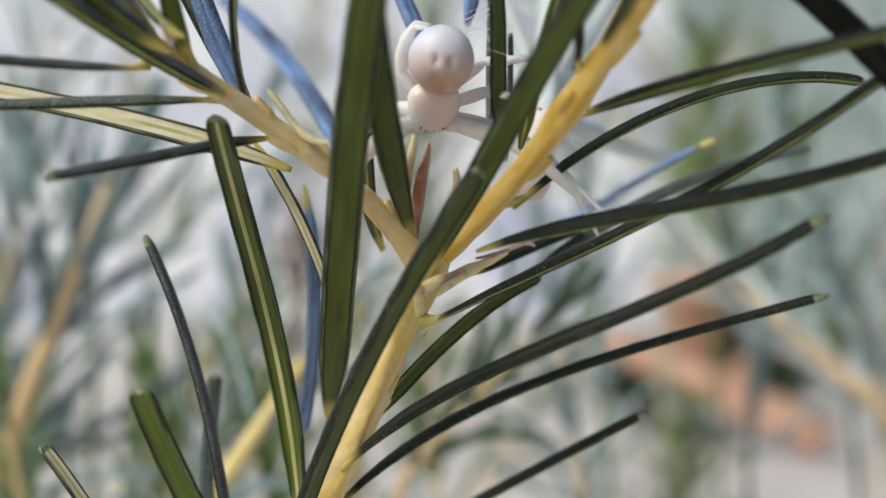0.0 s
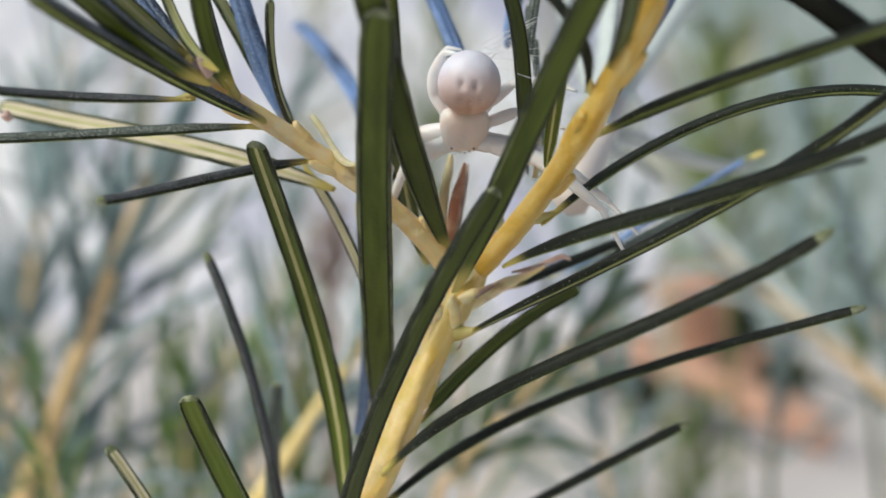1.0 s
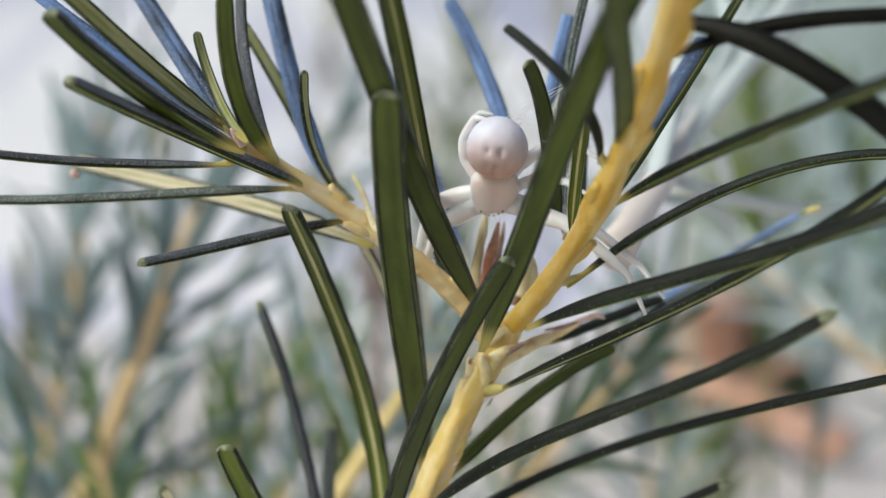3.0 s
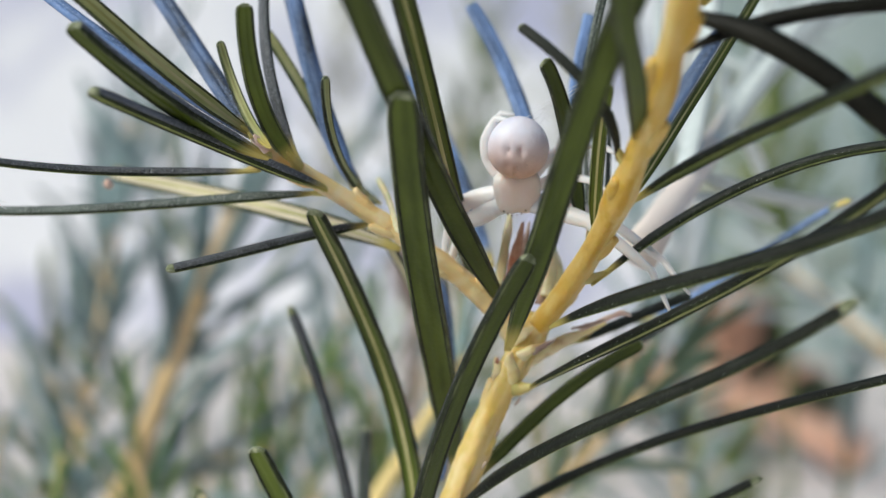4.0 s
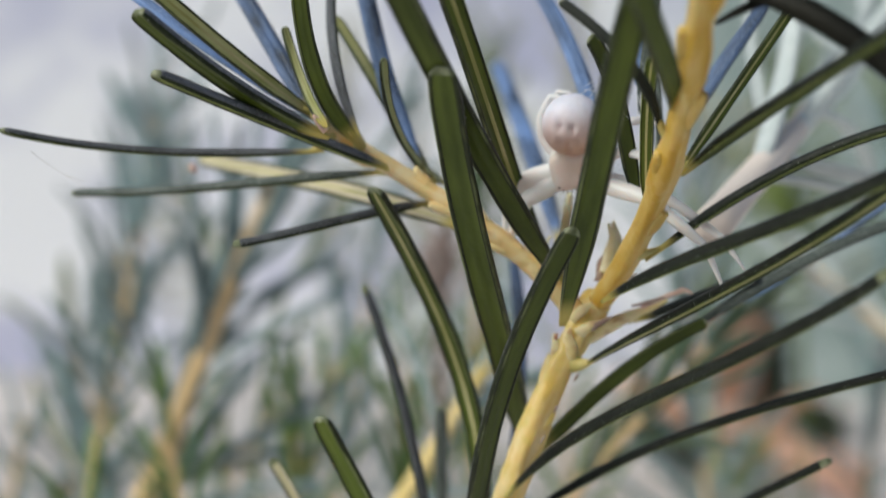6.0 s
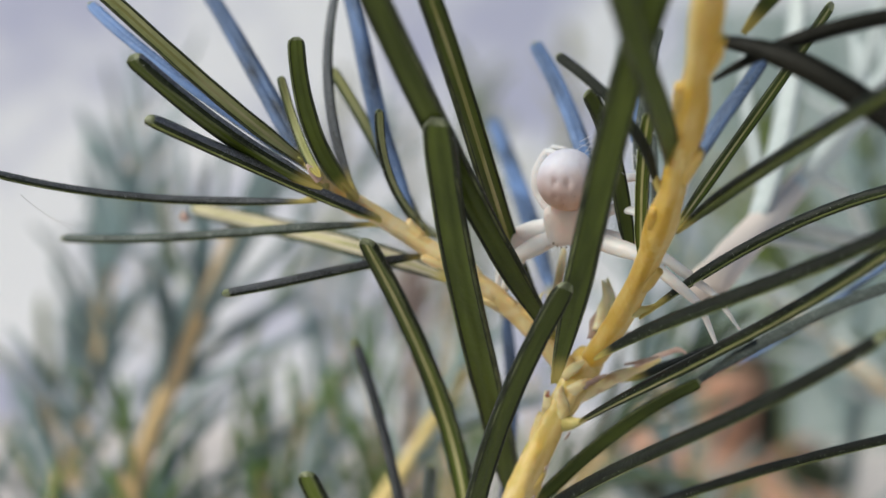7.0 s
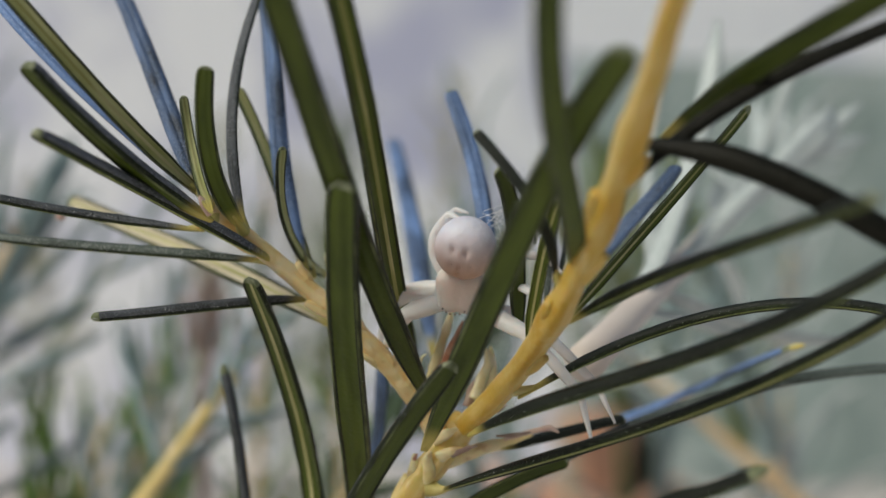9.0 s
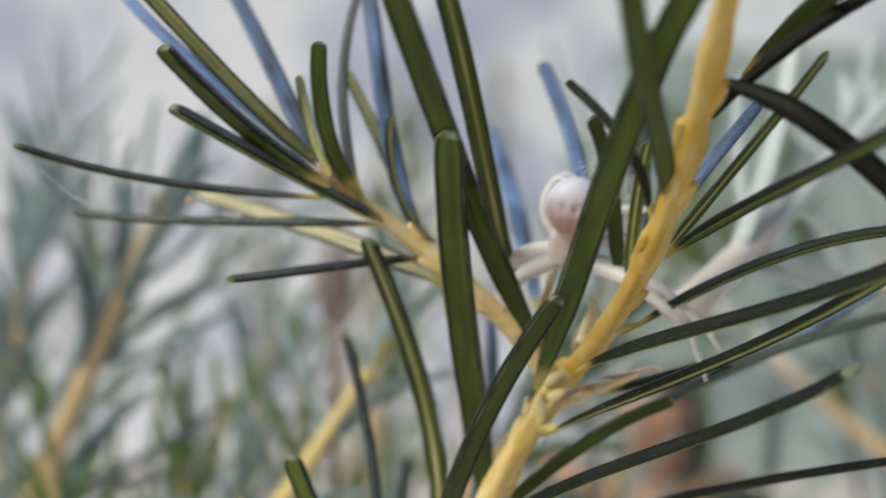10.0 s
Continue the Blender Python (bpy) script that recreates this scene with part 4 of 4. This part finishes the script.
def leg(joints, radii, label=""):
    """Each segment swells in its middle and is pinched at its joints."""
    bm = bmesh.new()
    pts, rad = [], []
    for i in range(len(joints) - 1):
        a, b = spot(*joints[i]), spot(*joints[i + 1])
        for k in range(8):
            u = k / 8
            pts.append(a.lerp(b, u))
            rad.append((radii[i] + (radii[i + 1] - radii[i]) * u) * MM * (0.86 + 0.18 * math.sin(math.pi * u) ** 0.6))
    pts.append(spot(*joints[-1]))
    rad.append(radii[-1] * MM)
    tube(bm, pts, rad, 12, flat=0.72)
    return part("leg", bm, SPIDER_LEG, spider, label)


leg([(8.7, 94.9, 5.9), (9.9, 94.6, 5.8), (13.4, 92.7, 4.5), (15.4, 91.9, 3.0), (18.3, 91.3, 0.5), (19.6, 89.5, -3.1)], [0.6, 0.82, 0.72, 0.55, 0.34, 0.12], "front leg stretched out")
leg([(8.8, 95.4, 6.3), (10.0, 95.2, 6.2), (13.9, 94.3, 5.2), (16.1, 94.1, 4.0), (19.9, 94.6, 1.2), (21.4, 91.9, -1.4)], [0.55, 0.74, 0.66, 0.5, 0.32, 0.11], "second leg stretched out")
leg([(8.9, 95.6, 7.1), (10.0, 95.2, 7.7), (11.9, 94.2, 8.4), (13.4, 91.6, 7.7), (14.7, 89.9, 6.7)], [0.44, 0.52, 0.46, 0.36, 0.15])
leg([(8.9, 95.9, 8.0), (9.9, 95.4, 9.2), (11.6, 94.3, 10.7), (14.1, 91.0, 10.6), (15.3, 88.9, 9.5)], [0.42, 0.50, 0.44, 0.34, 0.15])
leg([(6.9, 95.5, 6.9), (6.1, 95.9, 6.85), (3.7, 97.1, 6.3), (2.4, 98.0, 5.0), (1.8, 98.5, 2.4), (2.0, 98.6, 0.6)], [0.62, 0.84, 0.80, 0.5, 0.32, 0.13], "front leg held to the side")
leg([(6.9, 95.2, 6.0), (6.1, 95.6, 5.7), (3.9, 96.5, 4.6), (2.9, 97.1, 3.0), (2.2, 98.0, 0.8), (2.4, 98.4, -0.6)], [0.6, 0.80, 0.74, 0.44, 0.30, 0.12])
leg([(6.5, 95.2, 7.8), (5.3, 95.2, 9.6), (5.15, 94.9, 11.2), (6.0, 94.2, 13.0), (6.9, 93.4, 12.8)], [0.40, 0.50, 0.52, 0.34, 0.12])
leg([(6.8, 95.9, 8.2), (6.0, 96.4, 10.0), (5.6, 96.4, 12.3), (6.5, 95.8, 13.6), (7.6, 95.2, 13.4)], [0.30, 0.34, 0.32, 0.24, 0.1])


# ---- small growth at the joints ----
def shootlet(joints, radii, mat, name, label=""):
    bm = bmesh.new()
    key = [spot(*j) for j in joints]
    pts, rad = [], []
    for i in range(len(key) - 1):
        a, b = key[max(i - 1, 0)], key[min(i + 2, len(key) - 1)]
        for k in range(6):
            u = k / 6
            bow = (key[i] - a + key[i + 1] - b) * 0.12 * 4 * u * (1 - u) * 0.5
            pts.append(key[i].lerp(key[i + 1], u) + bow)
            rad.append((radii[i] + (radii[i + 1] - radii[i]) * u) * MM)
    pts.append(key[-1])
    rad.append(radii[-1] * MM)
    tube(bm, pts, rad, 14, lumps=0.35, seed=key[0].x * 1000, flat=0.62)
    return part(name, bm, mat, sprig, label)


shootlet([(6.70, 98.16, -2.52), (6.58, 98.62, -0.63), (6.89, 99.09, 1.76), (7.27, 99.06, 3.68), (7.46, 99.03, 5.22)], [0.5, 0.5, 0.42, 0.4, 0.2], YOUNG, "young_leaf", "pale green unfolding leaf")
shootlet([(7.21, 98.76, -2.54), (7.62, 98.51, 0.33), (8.04, 98.28, 2.48), (8.53, 98.45, 4.53)], [0.36, 0.46, 0.42, 0.12], SCALE_RED, "red_scale", "reddish dry bud scale")
shootlet([(7.77, 100.17, -3.09), (8.44, 100.62, 0.30), (8.93, 100.68, 2.74), (9.21, 100.45, 4.59)], [0.4, 0.4, 0.3, 0.1], SCALE_BROWN, "dry_scale", "brown dry bud scale")
shootlet([(10.50, 98.16, -1.80), (10.78, 98.64, -0.15), (11.21, 99.12, 1.29), (10.73, 99.09, 2.49)], [0.55, 0.6, 0.4, 0.1], YOUNG, "young_leaf", "pale green unfolding leaf")
shootlet([(11.50, 98.66, -1.10), (11.70, 99.13, 0.33), (11.35, 99.51, 1.77), (11.16, 99.49, 2.73)], [0.4, 0.45, 0.3, 0.08], YOUNG, "young_leaf", "pale green unfolding leaf")
shootlet([(10.07, 98.67, -2.54), (10.22, 98.75, -1.11), (10.57, 98.93, 0.09)], [0.6, 0.5, 0.1], SCALE_BROWN, "dry_scale", "brown dry bud scale")
shootlet([(6.08, 97.15, -2.48), (5.46, 97.11, -0.13), (5.56, 97.09, 1.05), (5.93, 97.09, 1.38)], [0.22, 0.18, 0.12, 0.05], YOUNG, "tendril", "thin pale curled leaflet")
shootlet([(8.88, 98.75, -7.32), (11.32, 99.24, -6.16), (13.78, 99.73, -5.09), (15.81, 99.73, -4.12)], [0.8, 0.6, 0.42, 0.2], BRACT, "stalk", "pale yellow flower stalk")
shootlet([(13.45, 99.03, -4.85), (15.13, 99.02, -4.08), (17.02, 98.82, -3.30), (17.88, 98.83, -3.59)], [0.1, 0.2, 0.26, 0.1], BUD_PINK, "dry_calyx", "pinkish dry flower remains")
shootlet([(12.71, 98.82, -4.64), (14.12, 98.62, -4.34), (15.55, 98.62, -3.86)], [0.1, 0.2, 0.06], SCALE_BROWN, "dry_scale", "brown dry bud scale")
shootlet([(9.23, 97.24, -6.62), (10.37, 96.83, -5.83), (11.19, 97.03, -5.47)], [0.22, 0.24, 0.06], SCALE_BROWN, "dry_scale", "brown dry bud scale")
for joints, radii in (
        ([(7.00, 97.68, -10.15), (7.63, 97.16, -8.59), (7.25, 97.04, -7.26), (7.54, 97.23, -6.52)], [0.4, 0.55, 0.45, 0.1]),
        ([(6.11, 97.87, -9.37), (6.28, 97.45, -8.15), (6.10, 97.63, -6.98)], [0.4, 0.5, 0.1]),
        ([(8.09, 97.64, -6.98), (9.33, 97.23, -6.24), (10.43, 97.43, -5.88)], [0.5, 0.42, 0.1]),
        ([(7.62, 97.81, -5.82), (8.54, 97.40, -4.94), (9.36, 97.60, -4.38)], [0.4, 0.42, 0.1])):
    shootlet(joints, radii, BRACT, "bract", "pale torn bract at the joint")
shootlet([(6.33, 97.54, -7.97), (6.23, 97.43, -7.39), (6.38, 97.63, -6.94)], [0.1, 0.2, 0.05], SCALE_RED, "leaf_scar", "small orange leaf scar")
for joints in ([(7.73, 97.30, -11.04), (8.01, 97.20, -10.70), (8.20, 97.29, -10.29)], [(6.08, 97.14, -13.74), (6.26, 97.03, -13.35), (6.50, 97.13, -12.99)], [(4.90, 96.98, -16.43), (5.08, 96.87, -16.04), (5.37, 96.97, -15.68)],
               [(12.51, 97.08, -2.56), (12.78, 96.98, -2.09), (13.13, 97.07, -1.76)], [(15.79, 95.70, 3.62), (15.96, 95.59, 4.08), (16.16, 95.69, 4.45)], [(-1.11, 96.42, 3.53), (-0.74, 96.32, 3.34), (-0.41, 96.43, 3.11)]):
    shootlet(joints, [0.05, 0.13, 0.04], SCALE_BROWN, "leaf_scar", "small brown leaf scar")
shootlet([(-12.2, 90.0, 10.0), (-12.6, 89.5, 10.6), (-13.1, 89.2, 11.2)], [0.32, 0.38, 0.1], BUD_PINK, "tip_bud", "pinkish growing tip")
shootlet([(-13.24, 93.04, 10.68), (-13.66, 92.82, 11.29), (-14.03, 92.82, 11.65)], [0.36, 0.32, 0.1], BUD_PINK, "tip_bud", "pinkish growing tip")
shootlet([(-29.64, 106.80, 7.87), (-29.54, 106.80, 8.24), (-29.59, 106.79, 8.76)], [0.2, 0.55, 0.25], BUD_PINK, "dry_petal", "small pink dry petal caught on a leaf")
shootlet([(39.2, 110.0, 6.2), (39.9, 109.4, 6.6), (40.4, 109.0, 6.8)], [0.22, 0.34, 0.14], PETIOLE, "withered_tip", "withered yellow leaf tip")
shootlet([(13.77, 95.10, 3.14), (13.95, 95.07, 4.98), (14.29, 95.54, 6.63)], [0.3, 0.25, 0.05], YOUNG, "young_leaf", "tiny pale leaflet")


def threads():
    rnd = random.Random(5)
    bm = bmesh.new()
    for k in range(14):
        a = spot(9.1, 92.9, 12.8) + Vector((rnd.uniform(-0.8, 1.2), rnd.uniform(-0.5, 1.5), rnd.uniform(-0.8, 0.8))) * MM
        b = spot(11.6, 90.4, 13.0) + Vector((rnd.uniform(-1.2, 1.2), rnd.uniform(-1, 1), rnd.uniform(-2.5, 2.5))) * MM
        tube(bm, [a, (a + b) * 0.5 + Vector((0, 0, rnd.uniform(-0.3, 0.2))) * MM, b], [0.022 * MM] * 3, 5)
    for k in range(8):
        a = spot(*(13.93, 96.94, 12.82)) + Vector((rnd.uniform(-0.9, 1.6), rnd.uniform(-1, 1), rnd.uniform(-0.6, 0.6))) * MM
        b = spot(*(14.03, 97.05, 5.76)) + Vector((rnd.uniform(-0.8, 1.4), rnd.uniform(-1, 1), rnd.uniform(-0.8, 0.8))) * MM
        tube(bm, [a, (a + b) * 0.5, b], [0.03 * MM] * 3, 5)
    for ends in (((-36.0, 86.6, 8.3), (-34.6, 87.0, 7.0), (-32.6, 87.0, 6.0), (-31.6, 87.0, 5.4)), ((-33.2, 87.0, 6.3), (-32.4, 87.1, 6.2), (-31.9, 87.2, 5.8), (-31.7, 87.2, 5.9))):
        tube(bm, bezier(*(spot(*e) for e in ends), 10), [0.035 * MM] * 10, 5)
    tagged(part("silk", bm, SILK, sprig, "fine white spider silk"), kind="stuff")


threads()


# ---- what moves: the sprig sways before the lens and carries the spider ----
def motions():
    rows = [
        (0, pose(0.00872, 0.09412, 0.27367, -0.161, 0.998, 15.603)),
        (0.5, pose(0.00897, 0.09455, 0.27413, -0.462, 0.244, 15.171)),
        (1, pose(0.00628, 0.09899, 0.27357, -0.714, 0.556, 8.639)),
        (1.5, pose(0.00338, 0.09980, 0.27425, -1.220, 0.606, 5.963)),
        (2, pose(0.00445, 0.10043, 0.27213, -1.002, 1.402, 4.029)),
        (3.5, pose(-0.00053, 0.10310, 0.27077, 0.291, 0.607, 0.876)),
        (4, pose(-0.00109, 0.10323, 0.27032, -0.118, -0.074, -0.296)),
        (4.5, pose(-0.00057, 0.10080, 0.27031, -1.199, 0.096, -1.188)),
        (5, pose(-0.00317, 0.10518, 0.27291, -1.014, -0.634, -3.619)),
        (5.5, pose(-0.00452, 0.10598, 0.27250, -0.689, -0.820, -6.149)),
        (6, pose(-0.00119, 0.10569, 0.26729, 1.294, 0.080, -7.987)),
        (6.2, pose(-0.00075, 0.10675, 0.26639, 0.714, -0.224, -8.126)),
        (7.5, pose(0.00615, 0.10215, 0.26383, 0.422, 2.884, -7.417)),
        (8, pose(0.00920, 0.10112, 0.26302, 0.859, 4.451, -6.855)),
        (8.5, pose(0.01298, 0.10225, 0.25995, 2.709, 5.993, -6.150)),
        (9, pose(0.01588, 0.10442, 0.25868, 4.241, 8.676, -5.997)),
        (9.5, pose(0.01012, 0.11344, 0.25760, 4.383, 7.122, -10.019)),
        (10, pose(0.00758, 0.10957, 0.25811, 2.031, 5.996, -9.396)),
    ]
    walk(sprig, rows)
    walk(spider, rows[:-1] + [(10, pose(0.00848, 0.10957, 0.25741, 2.03100, 5.99600, -9.39600))])
    walk(behind, rows)
    def sway(leaf, root, turns):
        walk(leaf, [(t, pose(*(Vector(root) * MM - BASE), 0, turn, 0)) for t, turn in turns])

    sway(low_leaf, (10.2, 91.0, -4.0), [(0, 6.5), (0.5, 3.2), (1, 0.0), (1.5, -0.5), (2, -1.0), (3.5, -0.5), (4, 0.5), (4.5, 1.5), (5, 0.0), (5.5, -1.5), (6, -3.0), (6.2, -3.1), (7.5, -4.0), (8, -6.5), (8.5, -9.0), (9, -11.0), (9.5, -7.0), (10, -3.0)])
    sway(high_leaf, (16.1, 87.4, 5.8), [(0, 12.0), (0.5, 9.2), (1, 6.5), (1.5, 2.8), (2, -1.0), (3.5, 0.0), (4, -0.2), (4.5, -0.5), (5, 4.5), (5.5, 0.8), (6, -3.0), (6.2, -3.0), (7.5, -3.0), (8, -3.2), (8.5, -3.5), (9, -7.0), (9.5, -5.5), (10, -4.0)])
    walk(near_leaf, [
        (0, pose(0.01691, -0.02388, 0.04470, -0.15, -0.48, 0.01)),
        (0.5, pose(0.01691, -0.02388, 0.04470, -0.29, -0.96, 0.02)),
        (1, pose(0.01691, -0.02388, 0.04470, -0.82, -4.42, 0.11)),
        (1.5, pose(0.01691, -0.02388, 0.04470, -0.26, -1.98, 0.02)),
        (2, pose(0.01691, -0.02388, 0.04470, -0.57, -6.98, 0.02)),
        (3.5, pose(0.01691, -0.02388, 0.04470, -0.14, -4.00, 0.06)),
        (4, pose(0.01691, -0.02388, 0.04470, -0.01, -1.50, 0.01)),
        (4.5, pose(0.01691, -0.02388, 0.04470, 0.00, -0.00, 0.00)),
        (5, pose(0.01691, -0.02388, 0.04470, -0.14, 3.50, 0.07)),
        (5.5, pose(0.01691, -0.02388, 0.04470, -0.71, 8.97, 0.00)),
        (6, pose(0.01691, -0.02388, 0.04470, 0.00, -0.00, 0.00)),
        (6.2, pose(0.01691, -0.02388, 0.04470, 0.13, -0.99, -0.04)),
        (7.5, pose(0.01691, -0.02388, 0.04470, 0.23, -1.98, -0.14)),
        (8, pose(0.01691, -0.02388, 0.04470, 0.29, -3.48, -0.28)),
        (8.5, pose(0.01691, -0.02388, 0.04470, 0.96, -14.45, -0.86)),
        (9, pose(0.01691, -0.02388, 0.04470, 0.47, -21.47, -1.15)),
        (9.5, pose(0.01691, -0.02388, 0.04470, 2.17, -22.40, -0.73)),
        (10, pose(0.01691, -0.02388, 0.04470, 0.23, -1.98, -0.12)),
    ])
    walk(top_leaf, [
        (0, pose(0.01752, -0.02345, 0.04206, 0.00, -0.00, 0.00)),
        (0.5, pose(0.01752, -0.02345, 0.04206, 0.00, -0.00, 0.00)),
        (1, pose(0.01752, -0.02345, 0.04206, 0.00, -0.00, 0.00)),
        (1.5, pose(0.01752, -0.02345, 0.04206, 0.00, -0.00, 0.00)),
        (2, pose(0.01752, -0.02345, 0.04206, 0.20, 2.49, 0.01)),
        (3.5, pose(0.01752, -0.02345, 0.04206, 0.03, 1.00, -0.01)),
        (4, pose(0.01752, -0.02345, 0.04206, 0.01, 1.50, -0.01)),
        (4.5, pose(0.01752, -0.02345, 0.04206, 0.00, -0.00, 0.00)),
        (5, pose(0.01752, -0.02345, 0.04206, -0.37, 9.49, 0.16)),
        (5.5, pose(0.01752, -0.02345, 0.04206, 0.00, -0.00, 0.00)),
        (6, pose(0.01752, -0.02345, 0.04206, 0.00, -0.00, 0.00)),
        (6.2, pose(0.01752, -0.02345, 0.04206, 0.00, -0.00, 0.00)),
        (7.5, pose(0.01752, -0.02345, 0.04206, 0.64, -5.45, -0.42)),
        (8, pose(0.01752, -0.02345, 0.04206, 0.97, -10.92, -0.95)),
        (8.5, pose(0.01752, -0.02345, 0.04206, 2.15, -27.89, -1.98)),
        (9, pose(0.01752, -0.02345, 0.04206, 0.82, -29.95, -1.71)),
        (9.5, pose(0.01752, -0.02345, 0.04206, 3.05, -29.86, -1.22)),
        (10, pose(0.01752, -0.02345, 0.04206, 4.33, -29.66, -2.96)),
    ])


motions()
